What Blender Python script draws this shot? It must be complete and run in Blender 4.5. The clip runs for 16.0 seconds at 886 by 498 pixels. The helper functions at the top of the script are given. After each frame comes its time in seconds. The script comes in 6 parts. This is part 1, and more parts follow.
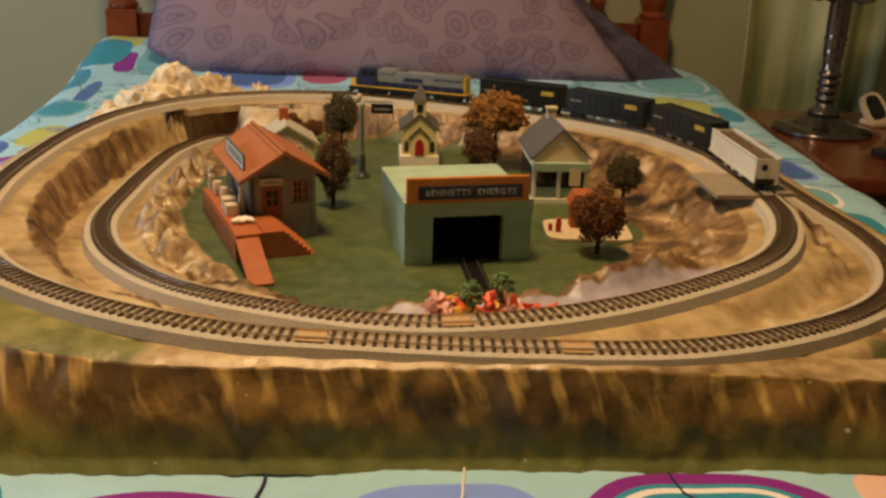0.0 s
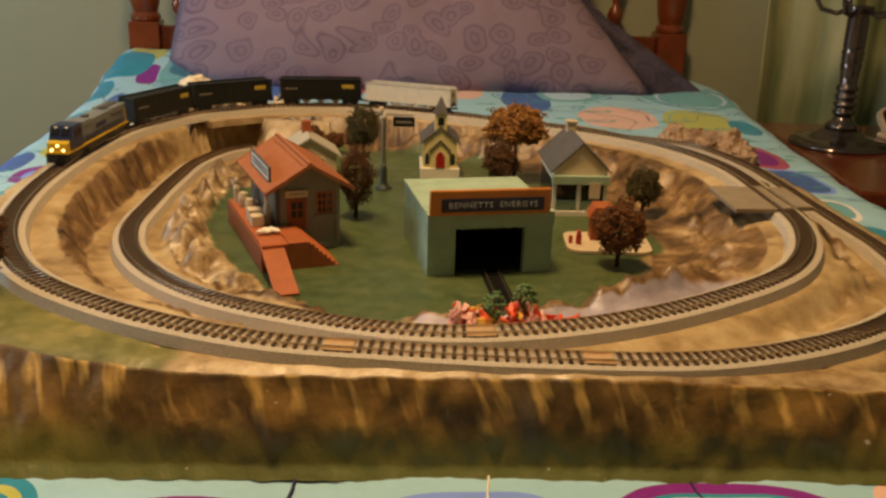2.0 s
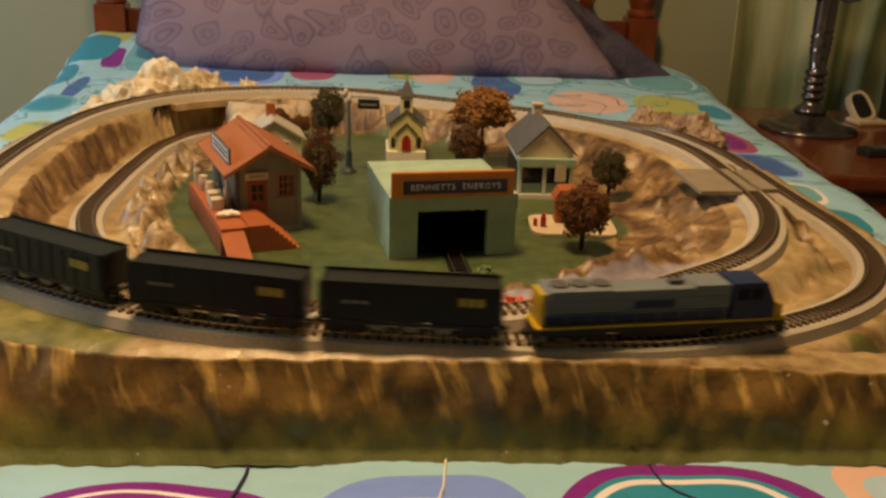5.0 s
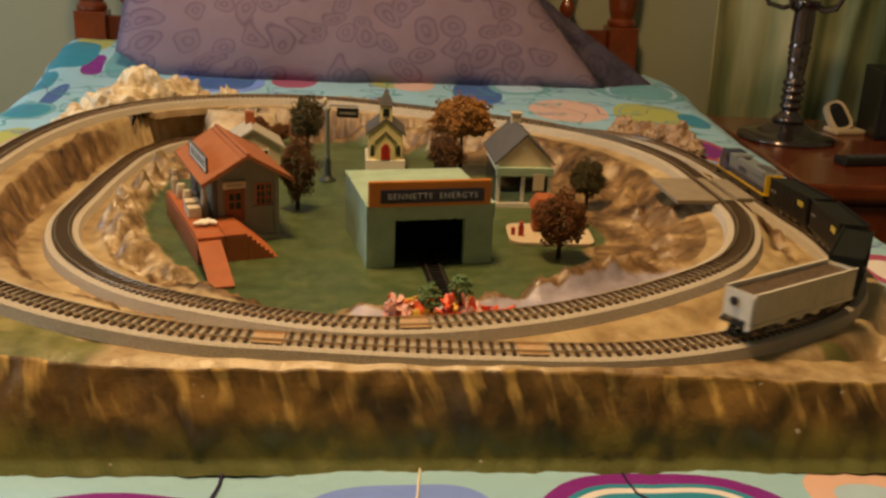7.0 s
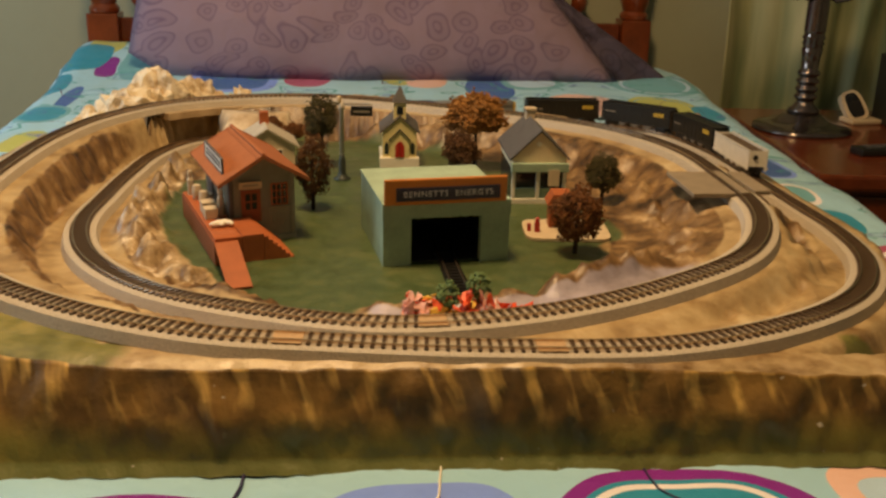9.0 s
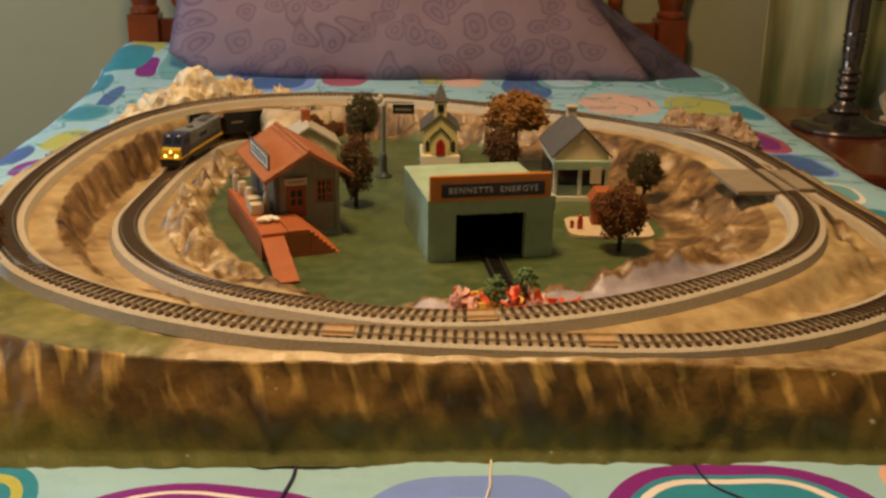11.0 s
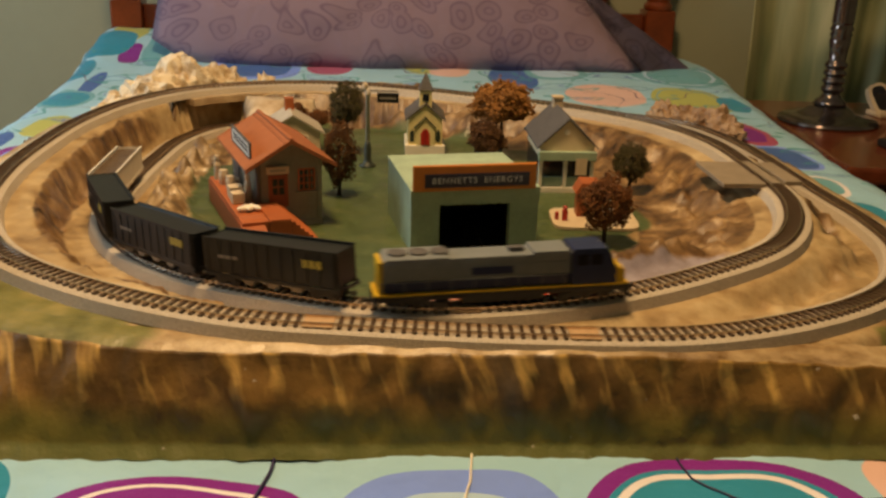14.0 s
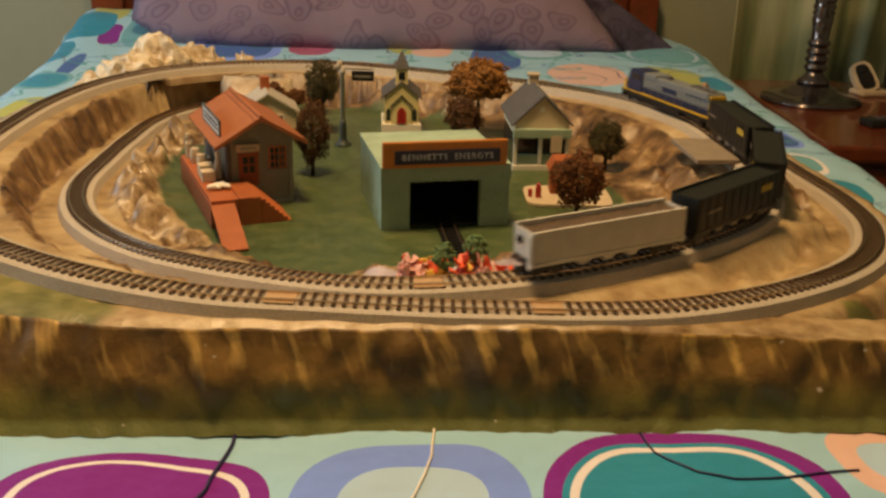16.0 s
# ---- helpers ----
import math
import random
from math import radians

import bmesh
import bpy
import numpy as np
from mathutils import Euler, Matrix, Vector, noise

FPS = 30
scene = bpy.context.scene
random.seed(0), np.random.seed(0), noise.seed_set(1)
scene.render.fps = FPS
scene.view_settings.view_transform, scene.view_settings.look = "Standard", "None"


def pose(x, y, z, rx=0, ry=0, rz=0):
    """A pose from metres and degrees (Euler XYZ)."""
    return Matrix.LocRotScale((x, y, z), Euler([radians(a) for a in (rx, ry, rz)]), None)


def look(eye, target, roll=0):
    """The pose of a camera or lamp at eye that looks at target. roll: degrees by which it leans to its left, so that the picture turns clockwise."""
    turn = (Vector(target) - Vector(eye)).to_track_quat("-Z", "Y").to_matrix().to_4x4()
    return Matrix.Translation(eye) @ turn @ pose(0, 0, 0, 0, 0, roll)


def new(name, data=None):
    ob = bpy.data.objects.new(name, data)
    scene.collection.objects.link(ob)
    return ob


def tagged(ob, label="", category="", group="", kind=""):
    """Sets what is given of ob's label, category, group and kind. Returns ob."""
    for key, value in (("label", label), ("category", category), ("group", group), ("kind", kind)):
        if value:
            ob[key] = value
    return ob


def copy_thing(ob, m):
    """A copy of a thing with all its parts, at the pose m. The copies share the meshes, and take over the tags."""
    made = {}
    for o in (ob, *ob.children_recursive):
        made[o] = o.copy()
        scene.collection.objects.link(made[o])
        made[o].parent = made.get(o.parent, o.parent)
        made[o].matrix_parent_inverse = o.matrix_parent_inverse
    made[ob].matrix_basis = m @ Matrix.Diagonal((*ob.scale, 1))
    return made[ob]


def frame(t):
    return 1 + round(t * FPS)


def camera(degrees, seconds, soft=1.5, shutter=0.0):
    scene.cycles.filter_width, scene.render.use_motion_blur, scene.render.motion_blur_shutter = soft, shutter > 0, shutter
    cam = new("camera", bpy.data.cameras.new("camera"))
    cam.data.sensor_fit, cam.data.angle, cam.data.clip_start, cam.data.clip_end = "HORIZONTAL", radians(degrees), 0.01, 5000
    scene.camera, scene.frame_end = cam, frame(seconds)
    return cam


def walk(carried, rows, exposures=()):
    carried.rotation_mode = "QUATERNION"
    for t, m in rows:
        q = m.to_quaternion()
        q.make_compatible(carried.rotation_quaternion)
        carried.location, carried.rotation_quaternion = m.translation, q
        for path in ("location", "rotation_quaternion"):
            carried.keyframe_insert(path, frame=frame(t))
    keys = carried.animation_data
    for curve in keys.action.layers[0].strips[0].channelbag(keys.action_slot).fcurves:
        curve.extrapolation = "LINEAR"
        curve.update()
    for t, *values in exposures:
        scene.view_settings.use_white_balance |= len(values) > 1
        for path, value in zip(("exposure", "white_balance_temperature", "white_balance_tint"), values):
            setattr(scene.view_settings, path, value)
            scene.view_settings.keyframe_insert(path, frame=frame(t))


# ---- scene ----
cam = camera(49.01, 16.0, soft=2.7, shutter=0.4)


def eye(x, y, z, left, down, lean):
    """Camera pose from its place and its turn to the left, tilt down and lean, in degrees."""
    a, b = radians(left), radians(down)
    way = Vector((-math.sin(a) * math.cos(b), math.cos(a) * math.cos(b), -math.sin(b)))
    return look((x, y, z), Vector((x, y, z)) + way, lean)


walk(cam, [(t, eye(*v)) for t, *v in (
    (0.0, 0.0071, 0.0121, 0.4348, -0.79, 19.25, 1.8),
    (0.5, 0.0032, 0.0079, 0.4398, -0.13, 18.99, 1.69),
    (1.0, 0.002, 0.0004, 0.4404, -0.09, 18.53, 1.74),
    (1.5, 0.0, 0.0, 0.44, 0.0, 19.0, 2.0),
    (2.0, -0.0036, -0.0034, 0.4403, 0.07, 18.62, 1.83),
    (2.5, -0.0087, -0.0051, 0.4415, 0.22, 18.58, 1.95),
    (3.0, -0.0073, -0.0014, 0.4345, 0.27, 19.05, 2.12),
    (3.5, -0.0035, 0.0024, 0.4322, 0.12, 19.08, 2.02),
    (4.0, -0.0035, 0.0024, 0.4322, -0.24, 19.25, 2.16),
    (4.5, 0.006, 0.0068, 0.4308, -0.95, 19.33, 2.14),
    (6.8, 0.0225, 0.0029, 0.4393, -2.15, 18.98, 2.42),
    (7.0, 0.0226, 0.0049, 0.4348, -2.32, 18.86, 2.47),
    (7.5, 0.0207, 0.005, 0.4375, -2.24, 18.7, 2.36),
    (8.0, 0.0155, 0.0034, 0.4379, -2.25, 18.54, 2.39),
    (8.5, 0.0196, 0.0085, 0.4325, -2.09, 18.87, 2.12),
    (9.0, 0.0188, 0.0064, 0.4361, -1.5, 19.13, 1.39),
    (9.2, 0.0123, 0.0013, 0.4333, -1.02, 19.04, 1.33),
    (11.3, -0.0051, -0.0004, 0.4301, 0.53, 19.07, 1.25),
    (11.5, -0.0113, -0.0005, 0.4286, 0.67, 19.49, 1.49),
    (12.0, -0.0143, -0.002, 0.427, 0.89, 19.93, 1.48),
    (12.5, -0.0045, -0.0012, 0.4303, 0.33, 19.83, 1.55),
    (13.0, -0.0034, 0.0034, 0.4272, 0.37, 19.88, 1.38),
    (13.5, 0.001, 0.0072, 0.4307, -0.19, 19.64, 1.73),
    (14.0, 0.0041, 0.0112, 0.4281, -0.57, 19.63, 1.73),
    (14.5, 0.0162, 0.0152, 0.4232, -1.52, 19.63, 1.83),
    (15.0, 0.0151, 0.0157, 0.4249, -1.43, 19.93, 1.9),
    (15.5, 0.0088, 0.015, 0.4252, -1.44, 19.83, 2.44),
    (16.0, 0.0312, 0.0135, 0.4191, -0.98, 20.54, 1.59),
)])

# ---- light ----
world = bpy.data.worlds.new("room_air")
scene.world = world
world.use_nodes = True
world.node_tree.nodes["Background"].inputs[0].default_value = (0.55, 0.62, 0.72, 1)
world.node_tree.nodes["Background"].inputs[1].default_value = 0.02
scene.view_settings.exposure = 0.0


def area_lamp(name, place, target, sx, sy, watts, colour):
    data = bpy.data.lights.new(name, "AREA")
    data.shape, data.size, data.size_y, data.energy, data.color = "RECTANGLE", sx, sy, watts, colour
    ob = new(name, data)
    ob.matrix_world = look(place, target)
    return ob


# daylight of the window beside the bed, and the ceiling light of the bedroom
area_lamp("window_daylight", (-2.32, 1.50, 0.75), (0.0, 1.3, 0.1), 1.1, 1.2, 24, (0.78, 0.93, 1.0))
area_lamp("ceiling_lamp_light", (-0.18, 1.04, 1.78), (-0.1, 1.10, 0.0), 0.36, 0.36, 36.0, (1.0, 0.64, 0.30))


# ---- materials ----
def shader(name):
    m = bpy.data.materials.new(name)
    m.use_nodes = True
    nt = m.node_tree
    return m, nt, nt.nodes["Principled BSDF"]


def mix_rgb(nt, fac, a, b, mode="MIX"):
    n = nt.nodes.new("ShaderNodeMix")
    n.data_type, n.blend_type = "RGBA", mode
    for sock, v in ((n.inputs[0], fac), (n.inputs[6], a), (n.inputs[7], b)):
        if hasattr(v, "is_output"):
            nt.links.new(v, sock)
        elif isinstance(v, (int, float)):
            sock.default_value = v
        else:
            sock.default_value = (*v, 1)
    return n.outputs[2]


def calc(nt, op, a, b=0.0, clamp=False):
    n = nt.nodes.new("ShaderNodeMath")
    n.operation, n.use_clamp = op, clamp
    for sock, v in ((n.inputs[0], a), (n.inputs[1], b)):
        if hasattr(v, "is_output"):
            nt.links.new(v, sock)
        else:
            sock.default_value = v
    return n.outputs[0]


def coords(nt, scale=(1, 1, 1)):
    c = nt.nodes.new("ShaderNodeTexCoord")
    mp = nt.nodes.new("ShaderNodeMapping")
    mp.inputs["Scale"].default_value = scale
    nt.links.new(c.outputs["Object"], mp.inputs[0])
    return mp.outputs[0]


def noise_of(nt, vec, scale, detail=4.0, rough=0.55):
    n = nt.nodes.new("ShaderNodeTexNoise")
    n.inputs["Scale"].default_value, n.inputs["Detail"].default_value, n.inputs["Roughness"].default_value = scale, detail, rough
    nt.links.new(vec, n.inputs["Vector"])
    return n.outputs[0]


def ramp(nt, fac, stops):
    n = nt.nodes.new("ShaderNodeValToRGB")
    while len(n.color_ramp.elements) < len(stops):
        n.color_ramp.elements.new(0.5)
    for e, (p, c) in zip(n.color_ramp.elements, stops):
        e.position, e.color = p, (*c, 1)
    nt.links.new(fac, n.inputs[0])
    return n.outputs[0]


def bump_to(nt, bsdf, height, strength, distance):
    b = nt.nodes.new("ShaderNodeBump")
    b.inputs["Strength"].default_value, b.inputs["Distance"].default_value = strength, distance
    nt.links.new(height, b.inputs["Height"])
    nt.links.new(b.outputs[0], bsdf.inputs["Normal"])


def plain(name, colour, rough=0.6, metal=0.0, vary=0.18, scale=60.0, bump=0.0, glow=0.0, coat=0.0):
    """A painted or moulded surface: base colour broken by two scales of soft noise, with fine relief."""
    m, nt, b = shader(name)
    v = coords(nt)
    dark = tuple(c * (1 - vary) for c in colour)
    light = tuple(min(1, c * (1 + vary)) for c in colour)
    f1, f2 = noise_of(nt, v, scale, 5), noise_of(nt, v, scale * 7, 2)
    fac = calc(nt, "ADD", calc(nt, "MULTIPLY", f1, 0.7), calc(nt, "MULTIPLY", f2, 0.3))
    fac = calc(nt, "MULTIPLY_ADD", calc(nt, "SUBTRACT", fac, 0.5), 2.4)
    n = fac.node
    n.inputs[2].default_value = 0.5
    n.use_clamp = True
    nt.links.new(mix_rgb(nt, fac, dark, light), b.inputs["Base Color"])
    b.inputs["Roughness"].default_value, b.inputs["Metallic"].default_value = rough, metal
    b.inputs["Coat Weight"].default_value = coat
    if bump:
        bump_to(nt, b, fac, 0.6, bump)
    if glow:
        b.inputs["Emission Color"].default_value = (*colour, 1)
        b.inputs["Emission Strength"].default_value = glow
    return m


def foam_material(name, stops, scale, stretch=(1, 1, 1), rough=0.75, bump=0.0015, streak=0.35):
    """Painted plaster over foam: washes of several paints laid one over the other."""
    m, nt, b = shader(name)
    v = coords(nt, stretch)
    f1 = noise_of(nt, v, scale, 6, 0.6)
    f2 = noise_of(nt, v, scale * 4.3, 4, 0.6)
    fac = calc(nt, "ADD", calc(nt, "MULTIPLY", f1, 1 - streak), calc(nt, "MULTIPLY", f2, streak))
    nt.links.new(ramp(nt, fac, stops), b.inputs["Base Color"])
    b.inputs["Roughness"].default_value = rough
    bump_to(nt, b, noise_of(nt, coords(nt), 260, 4), 0.5, bump)
    return m


def ballast_material():
    m, nt, b = shader("grey_ballast")
    v = coords(nt)
    f = noise_of(nt, v, 900, 2, 0.7)
    g = noise_of(nt, v, 14, 3)
    c = ramp(nt, f, [(0.3, (0.31, 0.265, 0.21)), (0.5, (0.53, 0.47, 0.385)), (0.72, (0.73, 0.66, 0.56))])
    nt.links.new(mix_rgb(nt, calc(nt, "MULTIPLY", g, 0.35), c, (0.46, 0.385, 0.285)), b.inputs["Base Color"])
    b.inputs["Roughness"].default_value = 0.8
    bump_to(nt, b, f, 0.8, 0.0012)
    return m


M = {}
M["tan"] = foam_material("tan_plaster", [(0.3, (0.24, 0.15, 0.075)), (0.46, (0.40, 0.28, 0.155)), (0.6, (0.52, 0.39, 0.235)), (0.72, (0.62, 0.50, 0.34))], 12)
M["abutment"] = foam_material("cream_plaster_wash", [(0.3, (0.30, 0.19, 0.10)), (0.46, (0.52, 0.39, 0.25)), (0.6, (0.74, 0.62, 0.45)), (0.75, (0.85, 0.76, 0.60))], 14, (1, 1, 0.4), 0.32, 0.0012)
M["tan_rock"] = foam_material("tan_rock_wash", [(0.3, (0.12, 0.065, 0.032)), (0.45, (0.32, 0.20, 0.115)), (0.58, (0.50, 0.35, 0.22)), (0.72, (0.66, 0.50, 0.34))], 26, (1, 1, 0.7), 0.55, 0.002)
M["rock"] = foam_material("cream_rock", [(0.3, (0.18, 0.105, 0.048)), (0.43, (0.52, 0.385, 0.225)), (0.56, (0.84, 0.72, 0.52))], 24, (1, 1, 1), 0.6, 0.002)


def terrain_material():
    """Painted plaster of the landscape: tan shelves, washed cliffs, green floor, lavender pond, each where its brush went."""
    m, nt, b = shader("landscape_paint")
    v, tall = coords(nt), coords(nt, (1, 1, 0.28))
    n1, n2, n3 = noise_of(nt, v, 11, 5, 0.6), noise_of(nt, v, 48, 4, 0.6), noise_of(nt, tall, 26, 6, 0.62)
    wash = calc(nt, "ADD", calc(nt, "MULTIPLY", n3, 0.7), calc(nt, "MULTIPLY", n2, 0.3))
    both = calc(nt, "ADD", calc(nt, "MULTIPLY", n1, 0.6), calc(nt, "MULTIPLY", n2, 0.4))
    col = ramp(nt, both, [(0.35, (0.21, 0.125, 0.050)), (0.47, (0.40, 0.275, 0.132)), (0.58, (0.53, 0.395, 0.21)), (0.70, (0.64, 0.52, 0.32))])
    layers = (("cliff", wash, [(0.36, (0.035, 0.018, 0.008)), (0.46, (0.13, 0.070, 0.028)), (0.56, (0.27, 0.160, 0.066)), (0.655, (0.52, 0.365, 0.195)), (0.75, (0.78, 0.66, 0.48))]),
              ("rim", wash, [(0.35, (0.060, 0.036, 0.014)), (0.45, (0.20, 0.125, 0.055)), (0.54, (0.42, 0.30, 0.16)), (0.63, (0.84, 0.71, 0.52))]),
              ("olive", both, [(0.32, (0.09, 0.09, 0.018)), (0.5, (0.19, 0.18, 0.045)), (0.68, (0.34, 0.28, 0.09))]),
              ("pond", both, [(0.32, (0.22, 0.18, 0.19)), (0.5, (0.34, 0.30, 0.36)), (0.68, (0.50, 0.45, 0.53))]),
              ("grass", both, [(0.32, (0.042, 0.062, 0.020)), (0.5, (0.068, 0.100, 0.036)), (0.62, (0.098, 0.120, 0.040)), (0.75, (0.16, 0.15, 0.05))]))
    for name, fac, stops in layers:
        at_node = nt.nodes.new("ShaderNodeAttribute")
        at_node.attribute_name = name
        edge = calc(nt, "ADD", at_node.outputs["Fac"], calc(nt, "MULTIPLY", calc(nt, "SUBTRACT", n2, 0.5), 0.7))
        soft = calc(nt, "MULTIPLY", calc(nt, "SUBTRACT", edge, 0.35), 3.3, True)
        col = mix_rgb(nt, soft, col, ramp(nt, fac, stops))
    nt.links.new(col, b.inputs["Base Color"])
    nt.links.new(calc(nt, "ADD", 0.14, calc(nt, "MULTIPLY", n2, 0.54)), b.inputs["Roughness"])
    b.inputs["Specular IOR Level"].default_value = 0.65
    bump_to(nt, b, calc(nt, "ADD", calc(nt, "MULTIPLY", n3, 0.7), calc(nt, "MULTIPLY", noise_of(nt, v, 240, 4), 0.3)), 0.55, 0.004)
    return m


M["land"] = terrain_material()
M["ballast"] = ballast_material()


def front_material():
    """Brown front with soft slanted ochre streaks near the top that paint in the lit relief, and olive green along the
    foot.
    """
    m, nt, b = shader("front_wall_paint")
    sep = nt.nodes.new("ShaderNodeSeparateXYZ")
    nt.links.new(coords(nt), sep.inputs[0])
    x, z = sep.outputs[0], sep.outputs[2]
    lean = nt.nodes.new("ShaderNodeCombineXYZ")
    nt.links.new(calc(nt, "ADD", calc(nt, "ADD", x, calc(nt, "MULTIPLY", z, 0.35)), calc(nt, "MULTIPLY", noise_of(nt, coords(nt), 21, 2), 0.016)), lean.inputs[0])
    nt.links.new(calc(nt, "MULTIPLY", z, 0.32), lean.inputs[2])
    st = noise_of(nt, lean.outputs[0], 58, 2, 0.45)
    fine = noise_of(nt, lean.outputs[0], 210, 3, 0.6)
    big = noise_of(nt, coords(nt), 9, 4, 0.55)
    mid = noise_of(nt, coords(nt, (1, 1, 0.6)), 26, 4, 0.6)
    tone = calc(nt, "ADD", calc(nt, "MULTIPLY", big, 0.5), calc(nt, "MULTIPLY", mid, 0.5))
    base = ramp(nt, tone, [(0.34, (0.044, 0.030, 0.014)), (0.48, (0.142, 0.080, 0.023)), (0.62, (0.29, 0.165, 0.043))])
    blue = calc(nt, "MULTIPLY", calc(nt, "SUBTRACT", noise_of(nt, lean.outputs[0], 17, 2), 0.54), 3.0, True)
    base = mix_rgb(nt, calc(nt, "MULTIPLY", blue, 0.6), base, (0.075, 0.080, 0.080))
    # ochre highlights of the lit relief, put into the colour of the upper part
    rise = calc(nt, "MULTIPLY", calc(nt, "SUBTRACT", calc(nt, "ADD", z, calc(nt, "MULTIPLY", calc(nt, "SUBTRACT", mid, 0.5), 0.05)), 0.030), 45.0, True)
    high = calc(nt, "MULTIPLY", calc(nt, "MULTIPLY", calc(nt, "SUBTRACT", calc(nt, "ADD", st, calc(nt, "MULTIPLY", calc(nt, "SUBTRACT", fine, 0.5), 0.07)), 0.518), 6.0, True), rise, True)
    c = mix_rgb(nt, calc(nt, "MULTIPLY", high, 0.85), base, (0.76, 0.49, 0.145))
    low = calc(nt, "MULTIPLY", calc(nt, "SUBTRACT", calc(nt, "ADD", 0.024, calc(nt, "MULTIPLY", tone, 0.030)), z), 45.0, True)
    c = mix_rgb(nt, calc(nt, "MULTIPLY", low, 0.88), c, mix_rgb(nt, tone, (0.072, 0.074, 0.014), (0.235, 0.210, 0.046)))
    lip = calc(nt, "MULTIPLY", calc(nt, "SUBTRACT", 0.007, z), 400.0, True)
    c = mix_rgb(nt, calc(nt, "MULTIPLY", lip, 0.7), c, (0.17, 0.19, 0.065))
    spots = noise_of(nt, coords(nt), 85, 2, 0.4)
    c = mix_rgb(nt, calc(nt, "MULTIPLY", calc(nt, "SUBTRACT", spots, 0.75), 30.0, True), c, (0.55, 0.50, 0.42))
    nt.links.new(c, b.inputs["Base Color"])
    b.inputs["Roughness"].default_value = 0.42
    bump_to(nt, b, calc(nt, "ADD", calc(nt, "MULTIPLY", st, 0.7), calc(nt, "MULTIPLY", noise_of(nt, coords(nt), 150, 3), 0.3)), 0.7, 0.004)
    return m


M["front"] = front_material()
M["tie"] = plain("dark_plastic_tie", (0.078, 0.048, 0.028), 0.36, 0, 0.3, 300)
M["rail"] = plain("weathered_rail_metal", (0.62, 0.50, 0.38), 0.24, 0.95, 0.25, 90)
M["joint"] = plain("tan_track_joint", (0.50, 0.33, 0.18), 0.55, 0, 0.2, 200)
M["brick_red"] = plain("terracotta_plastic", (0.37, 0.098, 0.026), 0.55, 0, 0.16, 50, 0.0004)
M["roof_red"] = plain("orange_brown_roof", (0.35, 0.115, 0.040), 0.5, 0, 0.14, 60, 0.0004)
M["slate"] = plain("grey_green_siding", (0.285, 0.28, 0.225), 0.6, 0, 0.16, 70, 0.0003)
M["teal"] = plain("pale_teal_plaster", (0.33, 0.44, 0.325), 0.7, 0, 0.20, 35, 0.0006)
M["orange"] = plain("orange_sign_paint", (0.58, 0.20, 0.030), 0.45, 0, 0.12, 50)
M["navy"] = plain("navy_sign_panel", (0.012, 0.016, 0.045), 0.35, 0, 0.15, 60)
M["letter"] = plain("silver_letters", (0.52, 0.55, 0.58), 0.4, 0, 0.1, 60)
M["black"] = plain("black_plastic", (0.012, 0.011, 0.011), 0.4, 0, 0.3, 80)
M["cavity"] = plain("dark_interior", (0.010, 0.010, 0.010), 0.9, 0, 0.3, 60)
M["cream"] = plain("cream_plastic", (0.62, 0.50, 0.34), 0.5, 0, 0.12, 70)
M["white"] = plain("white_plastic", (0.84, 0.78, 0.66), 0.5, 0, 0.08, 70)
M["gable"] = plain("cream_white_gable_boards", (0.80, 0.66, 0.44), 0.55, 0, 0.08, 70)
M["yellow"] = plain("yellow_church_siding", (0.76, 0.66, 0.32), 0.55, 0, 0.14, 60)
M["red"] = plain("red_door_paint", (0.42, 0.018, 0.012), 0.4, 0, 0.12, 80)
M["window_red"] = plain("orange_red_window_frame", (0.62, 0.125, 0.035), 0.5, 0, 0.12, 80)
M["door_brown"] = plain("red_brown_door_paint", (0.30, 0.070, 0.022), 0.5, 0, 0.14, 80)
M["roof_grey"] = plain("charcoal_roof", (0.085, 0.080, 0.080), 0.6, 0, 0.22, 90, 0.0006)
M["steel"] = plain("grey_metal_pole", (0.30, 0.27, 0.22), 0.45, 0.3, 0.2, 80)
M["pale_grey"] = plain("pale_warm_grey_plastic", (0.47, 0.43, 0.36), 0.5, 0, 0.14, 80)
M["iron"] = plain("dark_green_iron", (0.035, 0.045, 0.035), 0.5, 0.2, 0.2, 80)
M["pane"] = plain("dark_glass", (0.015, 0.015, 0.018), 0.12, 0, 0.2, 80)
M["bark"] = plain("dark_bark", (0.030, 0.017, 0.010), 0.85, 0, 0.3, 200, 0.0006)
M["plate"] = plain("grey_tan_road_board", (0.27, 0.215, 0.15), 0.65, 0, 0.15, 40, 0.0005)
M["loco_blue"] = plain("dark_blue_engine_paint", (0.016, 0.026, 0.085), 0.32, 0, 0.15, 60)
M["loco_grey"] = plain("grey_engine_paint", (0.185, 0.205, 0.215), 0.38, 0, 0.14, 60)
M["loco_yellow"] = plain("yellow_engine_paint", (0.62, 0.40, 0.012), 0.38, 0, 0.1, 60)
M["car_black"] = plain("black_hopper_paint", (0.0065, 0.0075, 0.0068), 0.42, 0, 0.25, 60)
M["car_mark"] = plain("yellow_marking", (0.55, 0.40, 0.05), 0.5, 0, 0.1, 60)
M["car_silver"] = plain("silver_hopper_paint", (0.70, 0.66, 0.57), 0.42, 0.0, 0.12, 60)
M["load"] = plain("brown_load", (0.105, 0.070, 0.042), 0.9, 0, 0.4, 150, 0.002)
M["wheel"] = plain("dark_wheel_steel", (0.045, 0.040, 0.036), 0.35, 0.7, 0.25, 100)
